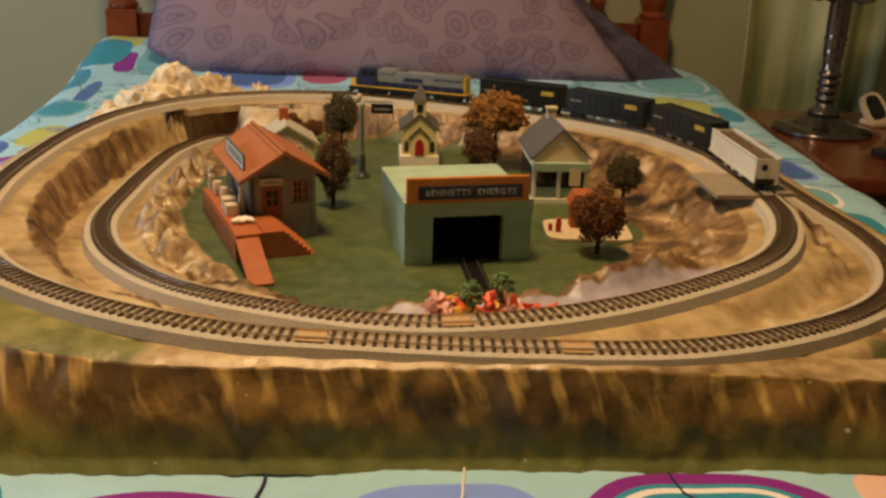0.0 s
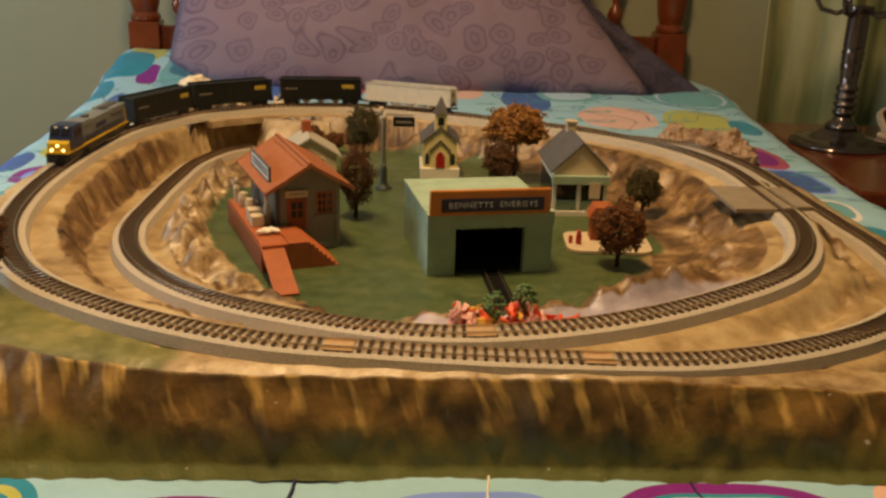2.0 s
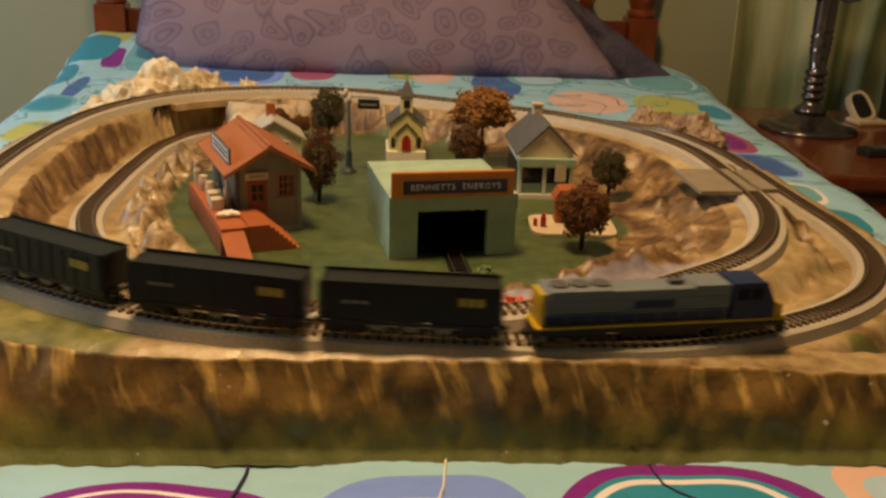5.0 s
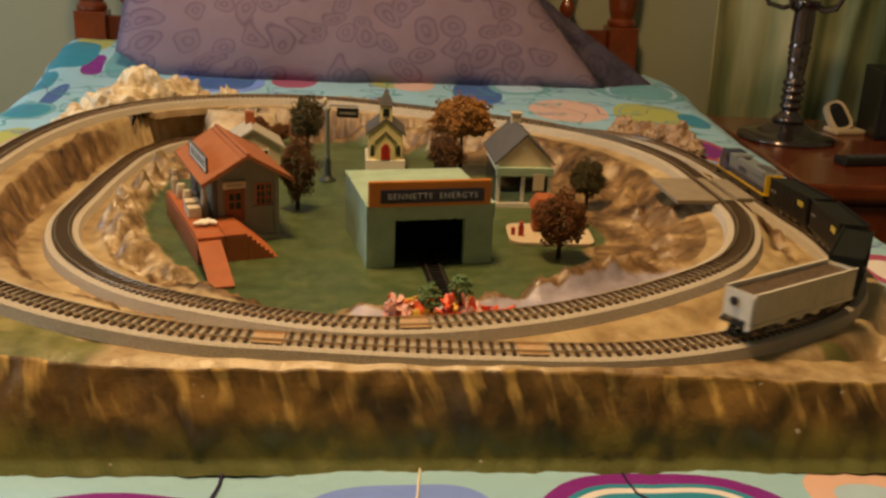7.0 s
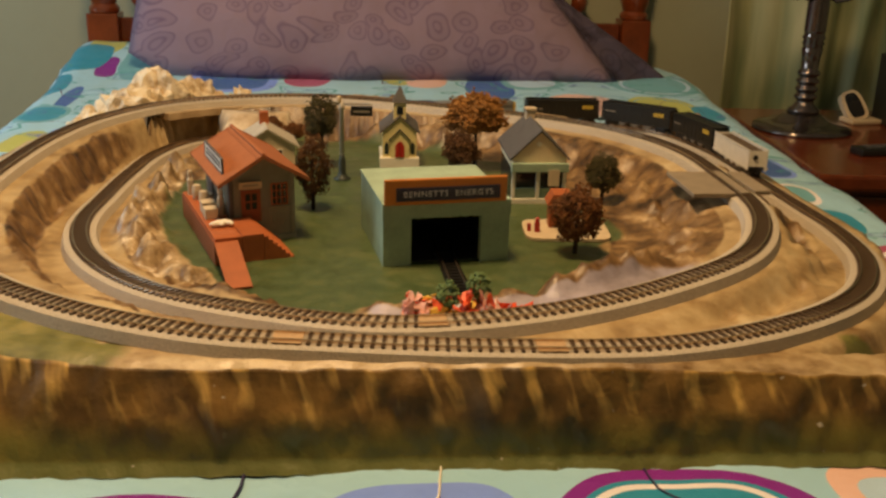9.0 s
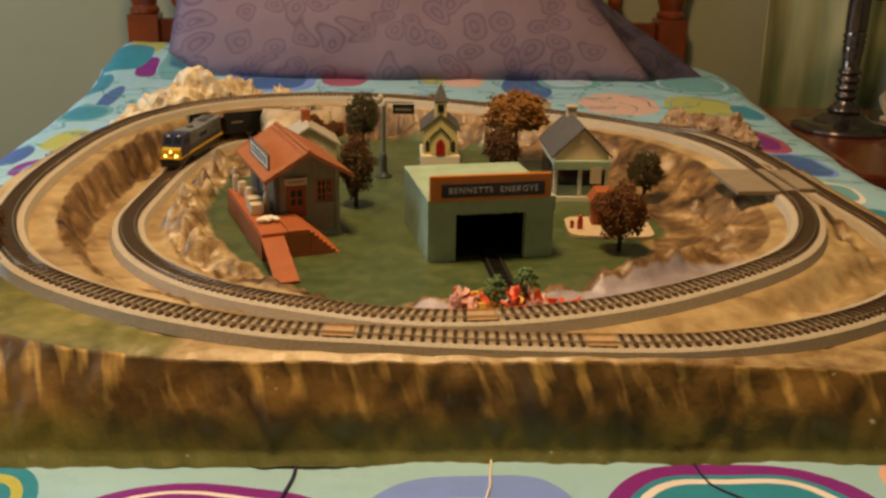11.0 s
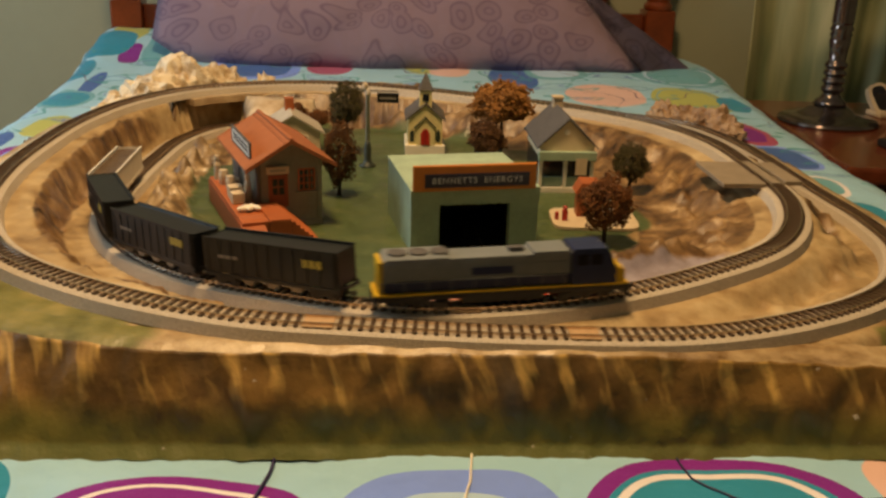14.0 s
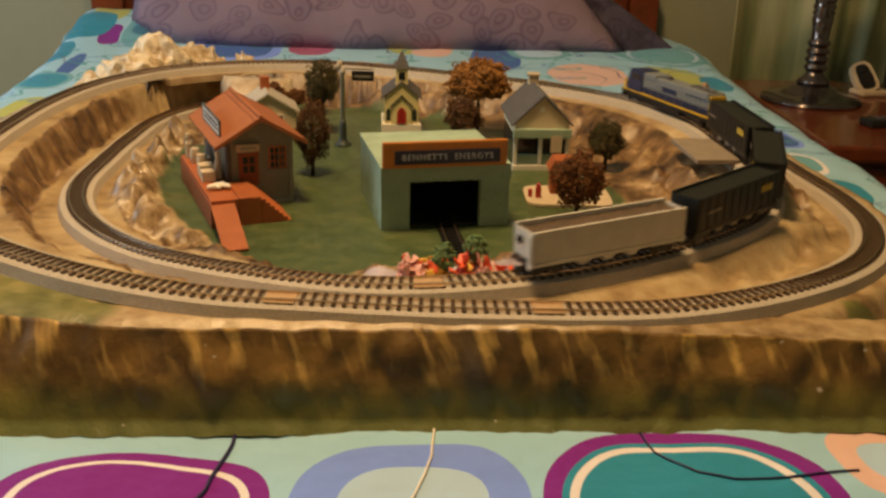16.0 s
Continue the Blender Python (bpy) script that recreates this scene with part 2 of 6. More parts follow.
M["headlight"] = plain("lit_headlight", (1.0, 0.62, 0.22), 0.3, 0, 0.0, 60, 0.0, 6.0)
M["petal_red"] = plain("red_orange_petal", (0.85, 0.11, 0.03), 0.5, 0, 0.3, 120)
M["petal_pink"] = plain("pink_petal", (0.92, 0.46, 0.38), 0.5, 0, 0.3, 120)
M["petal_yellow"] = plain("yellow_petal", (0.85, 0.50, 0.08), 0.5, 0, 0.3, 120)
M["bush"] = plain("green_foam_bush", (0.150, 0.235, 0.090), 0.9, 0, 0.4, 300, 0.002)
M["wall"] = plain("cream_green_wall_paint", (0.365, 0.375, 0.265), 0.85, 0, 0.05, 3, 0.0003)
M["floor"] = plain("brown_floor_boards", (0.16, 0.085, 0.04), 0.5, 0, 0.25, 12)
M["ceiling"] = plain("white_ceiling_paint", (0.72, 0.70, 0.64), 0.9, 0, 0.04, 5)
M["wood"] = plain("red_brown_varnished_wood", (0.185, 0.040, 0.010), 0.28, 0, 0.35, 14, 0.0, 0, 0.4)
M["dark_wood"] = plain("dark_varnished_wood", (0.15, 0.032, 0.010), 0.25, 0, 0.35, 14, 0.0, 0, 0.4)
M["chrome"] = plain("dark_bronze_lamp_metal", (0.17, 0.14, 0.135), 0.14, 0.9, 0.2, 30)
M["cord"] = plain("dark_purple_cord", (0.020, 0.013, 0.075), 0.5, 0, 0.2, 90)


def leaf_material(name, a, b2):
    m, nt, b = shader(name)
    g = nt.nodes.new("ShaderNodeNewGeometry")
    f = calc(nt, "ADD", calc(nt, "MULTIPLY", g.outputs["Random Per Island"], 0.75), calc(nt, "MULTIPLY", noise_of(nt, coords(nt), 60, 2), 0.25))
    nt.links.new(mix_rgb(nt, f, a, b2), b.inputs["Base Color"])
    b.inputs["Roughness"].default_value = 0.85
    return m


M["leaf_rust"] = leaf_material("rust_brown_foliage", (0.060, 0.024, 0.007), (0.27, 0.100, 0.022))
M["leaf_gold"] = leaf_material("golden_brown_foliage", (0.15, 0.060, 0.012), (0.44, 0.20, 0.040))
M["leaf_dark"] = leaf_material("dark_olive_foliage", (0.030, 0.025, 0.008), (0.110, 0.088, 0.025))
M["leaf_brown"] = leaf_material("dark_brown_foliage", (0.045, 0.020, 0.007), (0.175, 0.075, 0.020))


# ---- building blocks ----
def obj(name, bm, mat, parent=None, label="", smooth=False):
    me = bpy.data.meshes.new(name)
    bm.normal_update()
    bm.to_mesh(me)
    bm.free()
    for mt in (mat if isinstance(mat, (list, tuple)) else [mat]):
        me.materials.append(mt)
    if smooth:
        me.polygons.foreach_set("use_smooth", [True] * len(me.polygons))
    ob = new(name, me)
    if parent is not None:
        ob.parent = parent
    if label:
        ob["label"] = label
    return ob


def part(name, bm, mat, parent, label="", smooth=False):
    return obj(name, bm, mat, parent, label, smooth)


def thing(name, m, label, category, group="", kind=""):
    ob = new(name)
    ob.empty_display_size = 0.02
    ob.matrix_world = m
    return tagged(ob, label, category, group, kind)


def box(bm, x0, x1, y0, y1, z0, z1, bevel=0.0, turn=None):
    v = [bm.verts.new(p) for p in ((x0, y0, z0), (x1, y0, z0), (x1, y1, z0), (x0, y1, z0), (x0, y0, z1), (x1, y0, z1), (x1, y1, z1), (x0, y1, z1))]
    fs = [bm.faces.new([v[i] for i in q]) for q in ((3, 2, 1, 0), (4, 5, 6, 7), (0, 1, 5, 4), (1, 2, 6, 5), (2, 3, 7, 6), (3, 0, 4, 7))]
    if turn is not None:
        bmesh.ops.transform(bm, matrix=turn, verts=v)
    if bevel:
        bmesh.ops.bevel(bm, geom=list({e for f in fs for e in f.edges}), offset=bevel, segments=2, affect="EDGES", profile=0.6)
    return bm


def cube(*a, **k):
    return box(bmesh.new(), *a, **k)


def prism(bm, poly, y0, y1):
    """A polygon in the xz plane, drawn out along y."""
    a = [bm.verts.new((x, y0, z)) for x, z in poly]
    b = [bm.verts.new((x, y1, z)) for x, z in poly]
    n = len(poly)
    bm.faces.new(a)
    bm.faces.new(b[::-1])
    for i in range(n):
        bm.faces.new((a[i], b[i], b[(i + 1) % n], a[(i + 1) % n]))
    bmesh.ops.recalc_face_normals(bm, faces=bm.faces)
    return bm


def lathe(bm, profile, n=20, centre=(0, 0, 0)):
    """A turned shape: rows of (radius, height)."""
    rings = []
    for r, z in profile:
        rings.append([bm.verts.new((centre[0] + r * math.cos(2 * math.pi * i / n), centre[1] + r * math.sin(2 * math.pi * i / n), centre[2] + z)) for i in range(n)])
    for a, b in zip(rings, rings[1:]):
        for i in range(n):
            bm.faces.new((a[i], a[(i + 1) % n], b[(i + 1) % n], b[i]))
    bm.faces.new(rings[0][::-1])
    bm.faces.new(rings[-1])
    return bm


def tube(bm, pts, r, n=8):
    pts = [Vector(p) for p in pts]
    rings = []
    for i, p in enumerate(pts):
        d = (pts[min(i + 1, len(pts) - 1)] - pts[max(i - 1, 0)]).normalized()
        u = d.orthogonal().normalized() if not rings else (u0 - d * u0.dot(d)).normalized()
        u0 = u
        w = d.cross(u)
        rr = r[i] if isinstance(r, (list, tuple)) else r
        rings.append([bm.verts.new(p + (u * math.cos(a) + w * math.sin(a)) * rr) for a in (2 * math.pi * k / n for k in range(n))])
    for a, b in zip(rings, rings[1:]):
        for k in range(n):
            bm.faces.new((a[k], a[(k + 1) % n], b[(k + 1) % n], b[k]))
    bm.faces.new(rings[0][::-1])
    bm.faces.new(rings[-1])
    return bm


def smooth01(t):
    t = np.clip(t, 0, 1)
    return t * t * (3 - 2 * t)


# ---- the line of the track ----
ROUTE_A = [(-0.391, 1.783), (-0.435, 1.653), (-0.438, 1.504), (-0.431, 1.354), (-0.416, 1.206), (-0.361, 1.068), (-0.266, 0.954), (-0.142, 0.872), (-0.003, 0.819), (0.140, 0.847), (0.276, 0.920), (0.387, 1.020), (0.442, 1.158), (0.441, 1.314), (0.421, 1.464), (0.355, 1.594), (0.243, 1.691), (0.108, 1.756), (-0.030, 1.815), (-0.171, 1.858), (-0.318, 1.843), (-0.444, 1.771), (-0.520, 1.645)]
ROUTE_B = [(-0.550, 1.499), (-0.553, 1.349), (-0.542, 1.200), (-0.506, 1.055), (-0.431, 0.927), (-0.313, 0.840), (-0.175, 0.787), (-0.057, 0.777), (0.092, 0.775), (0.240, 0.790), (0.376, 0.850), (0.484, 0.951), (0.550, 1.084), (0.578, 1.231), (0.583, 1.381), (0.583, 1.530), (0.580, 1.680), (0.563, 1.822), (0.512, 1.950), (0.412, 2.020), (0.275, 2.028), (0.135, 1.990), (-0.002, 1.946), (-0.140, 1.904), (-0.272, 1.857)]
RISE = [(0, 0.027), (4, 0.046), (6, 0.061), (8, 0.083), (10, 0.087), (14, 0.096), (18, 0.099), (24, 0.093), (29, 0.086), (33, 0.076), (34, 0.068), (35, 0.057), (36, 0.045), (37, 0.034), (38, 0.026), (39, 0.021), (40, 0.018), (44, 0.018), (47, 0.023)]


def route():
    """The closed line of the track as evenly spaced points, with the way along it."""
    cp = np.array(ROUTE_A + ROUTE_B)
    n = len(cp)
    k = np.array([a for a, _ in RISE] + [n])
    z = np.array([b for _, b in RISE] + [RISE[0][1]])
    cp = np.column_stack([cp, np.interp(np.arange(n), k, z)])
    out = []
    for i in range(n):
        p0, p1, p2, p3 = cp[i - 1], cp[i], cp[(i + 1) % n], cp[(i + 2) % n]
        for u in np.linspace(0, 1, 24, endpoint=False):
            out.append(0.5 * (2 * p1 + (p2 - p0) * u + (2 * p0 - 5 * p1 + 4 * p2 - p3) * u * u + (3 * p1 - p0 - 3 * p2 + p3) * u ** 3))
    out = np.array(out)
    step = np.linalg.norm(np.diff(np.vstack([out, out[:1]]), axis=0), axis=1)
    return out, np.concatenate([[0], np.cumsum(step)])


LINE, WAY = route()
LENGTH = WAY[-1]
CLOSED = np.vstack([LINE, LINE[:1]])


def at(s):
    """The place on the track s metres along it, at the top of the ties."""
    s = np.mod(s, LENGTH)
    return np.stack([np.interp(s, WAY, CLOSED[:, k]) for k in range(3)], -1)


def heading(s):
    d = at(np.asarray(s) + 0.004) - at(np.asarray(s) - 0.004)
    return d / np.linalg.norm(d, axis=-1, keepdims=True)


def s_near(x, y, z=None):
    d = np.hypot(LINE[:, 0] - x, LINE[:, 1] - y) + (0 if z is None else 3 * abs(LINE[:, 2] - z))
    return float(WAY[d.argmin()])


def sweep(bm, profile, s0, s1, step=0.012, closed=False):
    """A section (across, up) drawn along the track."""
    n = max(3, int((s1 - s0) / step))
    ss = np.linspace(s0, s1, n, endpoint=not closed)
    p, d = at(ss), heading(ss)
    side = np.column_stack([d[:, 1], -d[:, 0], 0 * d[:, 0]])
    side /= np.linalg.norm(side, axis=1, keepdims=True)
    rings = [[bm.verts.new((p[i] + side[i] * a + np.array((0, 0, b))).tolist()) for a, b in profile] for i in range(n)]
    m = len(profile)
    for i in range(n if closed else n - 1):
        a, b = rings[i], rings[(i + 1) % n]
        for k in range(m):
            bm.faces.new((a[k], b[k], b[(k + 1) % m], a[(k + 1) % m]))
    if not closed:
        bm.faces.new(rings[0])
        bm.faces.new(rings[-1][::-1])
    bmesh.ops.recalc_face_normals(bm, faces=bm.faces)
    return bm


# ---- room ----
def room():
    def wall(name, *a):
        return tagged(obj(name, cube(*a), M["wall"]), "plain pale green-cream painted bedroom wall", "wall", kind="structure")
    wall("wall_north", -2.5, 2.6, 2.95, 3.07, -0.62, 1.85)
    wall("wall_east", 2.48, 2.6, -1.9, 2.95, -0.62, 1.85)
    wall("wall_south", -2.5, 2.6, -2.02, -1.9, -0.62, 1.85)
    w = new("wall_west")
    tagged(w, "pale green-cream bedroom wall with a window opening", "wall", kind="structure")
    for a in ((-2.5, -2.38, -1.9, 0.85, -0.62, 1.85), (-2.5, -2.38, 2.15, 2.95, -0.62, 1.85), (-2.5, -2.38, 0.85, 2.15, -0.62, 0.1), (-2.5, -2.38, 0.85, 2.15, 1.4, 1.85)):
        part("wall_piece", cube(*a), M["wall"], w)
    tagged(obj("floor", cube(-2.5, 2.6, -2.02, 3.07, -0.72, -0.62), M["floor"]), "brown wooden bedroom floor", "floor", kind="structure")
    tagged(obj("ceiling", cube(-2.5, 2.6, -2.02, 3.07, 1.85, 1.93), M["ceiling"]), "plain white painted ceiling", "ceiling", kind="structure")


room()

# the bed lies turned a little to the left of the railway
BED = pose(-0.06, 1.65, 0, 0, 0, 4.3)


def quilt_material():
    """Printed cotton: pale aqua ground with rounded motifs, rings and thin stems."""
    m, nt, b = shader("printed_quilt_cotton")
    v = coords(nt)
    sep = nt.nodes.new("ShaderNodeSeparateXYZ")
    nt.links.new(v, sep.inputs[0])
    warp = calc(nt, "MULTIPLY", calc(nt, "SUBTRACT", noise_of(nt, v, 7, 1), 0.5), 0.028)
    x, y = calc(nt, "ADD", sep.outputs[0], warp), calc(nt, "ADD", sep.outputs[1], warp)
    col = mix_rgb(nt, noise_of(nt, v, 5, 3), (0.30, 0.58, 0.76), (0.43, 0.69, 0.83))
    inks = {"magenta": (0.22, 0.004, 0.28), "teal": (0.014, 0.27, 0.43), "cream": (0.86, 0.82, 0.85), "violet": (0.21, 0.34, 0.92), "peach": (0.80, 0.52, 0.44),
            "lime": (0.50, 0.52, 0.10), "blue": (0.040, 0.12, 0.42), "rose": (0.42, 0.07, 0.17), "aqua": (0.16, 0.42, 0.50), "ground": (0.46, 0.66, 0.86)}
    for cx, cy, rx, ry, *rings in MOTIFS:
        dx, dy = calc(nt, "DIVIDE", calc(nt, "SUBTRACT", x, cx), rx), calc(nt, "DIVIDE", calc(nt, "SUBTRACT", y, cy), ry)
        p = [calc(nt, "POWER", calc(nt, "ABSOLUTE", d), 2.5) for d in (dx, dy)]
        r = calc(nt, "ADD", *p)
        for k, ink in rings:
            col = mix_rgb(nt, calc(nt, "LESS_THAN", r, k), col, inks[ink])
    stems = noise_of(nt, v, 3.1, 1)
    line = calc(nt, "LESS_THAN", calc(nt, "ABSOLUTE", calc(nt, "SUBTRACT", stems, 0.53)), 0.0011)
    head = calc(nt, "GREATER_THAN", sep.outputs[1], -0.35)
    col = mix_rgb(nt, calc(nt, "MULTIPLY", line, head), col, (0.10, 0.02, 0.10))
    # leafy teal and violet strokes over the head of the quilt
    leaf = noise_of(nt, coords(nt, (1.0, 2.1, 1.0)), 8.5, 1, 0.4)
    for level, width, ink in ((0.60, 0.016, (0.045, 0.30, 0.33)), (0.67, 0.010, (0.07, 0.13, 0.44))):
        stroke = calc(nt, "LESS_THAN", calc(nt, "ABSOLUTE", calc(nt, "SUBTRACT", leaf, level)), width)
        col = mix_rgb(nt, calc(nt, "MULTIPLY", calc(nt, "MULTIPLY", stroke, head), 0.8), col, ink)
    nt.links.new(col, b.inputs["Base Color"])
    b.inputs["Roughness"].default_value = 0.85
    b.inputs["Sheen Weight"].default_value = 0.15
    bump_to(nt, b, calc(nt, "ADD", noise_of(nt, v, 14, 3), calc(nt, "MULTIPLY", noise_of(nt, v, 900, 1), 0.06)), 0.8, 0.012)
    return m


# centre, half sizes, then rings from the outside in; in the bed's own metres
MOTIFS = [
    (-0.203, -1.036, 0.106, 0.074, (1.0, "magenta"), (0.66, "cream"), (0.54, "magenta")), (0.006, -1.040, 0.090, 0.080, (1.0, "violet"), (0.30, "ground")),
    (0.219, -1.050, 0.114, 0.096, (1.0, "magenta"), (0.70, "teal"), (0.60, "cream"), (0.49, "teal")), (0.402, -1.002, 0.056, 0.057, (1.0, "peach"), (0.25, "ground")),
    (-0.372, -0.986, 0.042, 0.053, (1.0, "teal"), (0.45, "lime"), (0.20, "teal")), (0.514, 0.633, 0.092, 0.10, (1.0, "peach"),), (0.708, 0.591, 0.088, 0.12, (1.0, "lime"), (0.7, "aqua"), (0.62, "lime")),
    (0.80, 0.561, 0.03, 0.07, (1.0, "teal"),), (0.727, 0.284, 0.05, 0.107, (1.0, "rose"), (0.4, "magenta")), (0.727, 0.082, 0.058, 0.097, (1.0, "violet"), (0.7, "blue")),
    (0.712, -0.118, 0.034, 0.058, (1.0, "cream"), (0.5, "aqua")), (0.70, -0.263, 0.045, 0.068, (1.0, "teal"),), (0.73, -0.45, 0.045, 0.07, (1.0, "rose"), (0.4, "cream")),
    (0.752, 0.835, 0.11, 0.10, (1.0, "aqua"), (0.6, "ground"), (0.45, "aqua")), (-0.33, 0.852, 0.111, 0.12, (1.0, "violet"), (0.5, "blue")), (-0.147, 0.876, 0.057, 0.086, (1.0, "rose"),),
    (0.087, 0.899, 0.045, 0.079, (1.0, "lime"),), (0.155, 0.873, 0.05, 0.087, (1.0, "peach"),), (0.312, 0.793, 0.062, 0.099, (1.0, "blue"),), (0.43, 0.85, 0.08, 0.075, (1.0, "aqua"), (0.5, "ground")),
    (-0.686, 1.10, 0.047, 0.10, (1.0, "lime"),), (-0.69, 0.673, 0.02, 0.10, (1.0, "blue"),), (-0.657, 0.92, 0.027, 0.061, (1.0, "magenta"),), (-0.68, 0.290, 0.036, 0.09, (1.0, "lime"),),
    (-0.63, 0.305, 0.026, 0.10, (1.0, "violet"),), (-0.711, 0.52, 0.06, 0.077, (1.0, "aqua"), (0.6, "teal")), (-0.73, 1.0, 0.07, 0.093, (1.0, "teal"),), (-0.585, 0.948, 0.042, 0.107, (1.0, "aqua"),),
    (-0.661, 0.064, 0.044, 0.073, (1.0, "magenta"), (0.25, "violet")), (-0.655, -0.098, 0.03, 0.085, (1.0, "aqua"),), (-0.74, 0.16, 0.03, 0.08, (1.0, "blue"),), (-0.76, 0.80, 0.04, 0.09, (1.0, "teal"),),
]


def bed():
    b = thing("bed", BED, "queen bed with turned red-brown wooden headboard posts", "bed")
    # mattress and base below the quilt
    part("mattress", cube(-0.74, 0.78, -1.06, 1.11, -0.30, -0.02, bevel=0.05), M["white"], b)
    part("box_spring", cube(-0.73, 0.73, -1.05, 1.11, -0.50, -0.31, bevel=0.02), M["cream"], b)
    for x in (-0.70, 0.70):
        part("bed_leg", cube(x - 0.03, x + 0.03, -1.0, -0.94, -0.62, -0.50), M["dark_wood"], b)
    for x in (-0.715, 0.785):
        bm = bmesh.new()
        lathe(bm, [(0.036, -0.62), (0.036, 0.150), (0.041, 0.156), (0.041, 0.166), (0.033, 0.176), (0.040, 0.200), (0.044, 0.235), (0.047, 0.27), (0.040, 0.30), (0.030, 0.315), (0.036, 0.33), (0.036, 0.52), (0.02, 0.55), (0.04, 0.60), (0.01, 0.66)], 24, (x, 1.19, 0))
        box(bm, x - 0.042, x + 0.042, 1.148, 1.232, -0.62, 0.152, bevel=0.004)
        part("headboard_post", bm, M["wood"], b, smooth=False)
    part("headboard_rail", cube(-0.672, 0.742, 1.172, 1.205, 0.070, 0.140, bevel=0.005), M["dark_wood"], b)
    part("headboard_rail", cube(-0.672, 0.742, 1.175, 1.205, 0.42, 0.50, bevel=0.008), M["dark_wood"], b)
    for k in range(9):
        x = -0.62 + 0.155 * k
        bm = lathe(bmesh.new(), [(0.012, 0.139), (0.014, 0.160), (0.009, 0.168), (0.020, 0.182), (0.023, 0.198), (0.018, 0.214), (0.009, 0.226), (0.010, 0.24), (0.020, 0.30), (0.010, 0.37), (0.016, 0.42)], 14, (x, 1.19, 0))
        part("headboard_spindle", bm, M["wood"], b, smooth=True)


def quilt():
    bm = bmesh.new()
    nx, ny = 96, 120
    rows = []
    for j in range(ny + 1):
        y = -1.12 + 2.26 * j / ny
        row = []
        for i in range(nx + 1):
            u = -1.02 + 2.09 * i / nx
            edge = 0.74 if u < 0 else 0.78 + 0.07 * max(0, min(1, (y + 0.3) / 1.1))
            over = max(0, abs(u) - edge)
            x = math.copysign(min(abs(u), edge) + 0.075 * (1 - math.exp(-over / 0.05)), u)
            z = -0.55 * max(0, over - 0.02) * 1.6 - 0.02 * (over > 0) * min(1, over / 0.05)
            fold = noise.noise((x * 5, y * 5, over * 4)) * 0.007 + noise.noise((x * 14, y * 14, 3)) * 0.003
            if over > 0.05:
                x += math.copysign(0.012 * math.sin(y * 16 + noise.noise((y * 3, 0, 0)) * 4), u)
            foot = max(0, -1.06 - y)
            # the quilt swells over the pillows at the head
            head = 0.030 * max(0, min(1, (y - 0.35) / 0.5)) ** 2
            head += 0.055 * float(smooth01((y - 0.84) / 0.24) * smooth01((-0.28 - x) / 0.22))
            row.append(bm.verts.new((x, y, z + fold + head - 3.0 * foot - 0.006)))
        rows.append(row)
    for a, c in zip(rows, rows[1:]):
        for i in range(nx):
            bm.faces.new((a[i], a[i + 1], c[i + 1], c[i]))
    ob = obj("quilt", bm, quilt_material(), smooth=True)
    ob.matrix_world = BED
    sol = ob.modifiers.new("thick", "SOLIDIFY")
    sol.thickness, sol.offset = 0.014, -1
    tagged(ob, "pale aqua quilt printed with rounded magenta, teal, violet and lime motifs", "quilt")


bed()
quilt()


# ---- railway layout ----
VILLAGE_Z = 0.04
CROSS = np.array((-0.432, 1.775))
FRONT_Y = 0.700


def polygon_mask(px, py, poly):
    inside = np.zeros(px.shape, bool)
    for (x0, y0), (x1, y1) in zip(poly, np.roll(poly, -1, axis=0)):
        c = ((y0 > py) != (y1 > py)) & (px < (x1 - x0) * (py - y0) / (y1 - y0 + 1e-12) + x0)
        inside ^= c
    return inside


S_TOP = s_near(-0.444, 1.771, 0.096)
S_BACK = s_near(0.243, 1.691, 0.099)
S_CORNER = s_near(0.512, 1.950, 0.018)


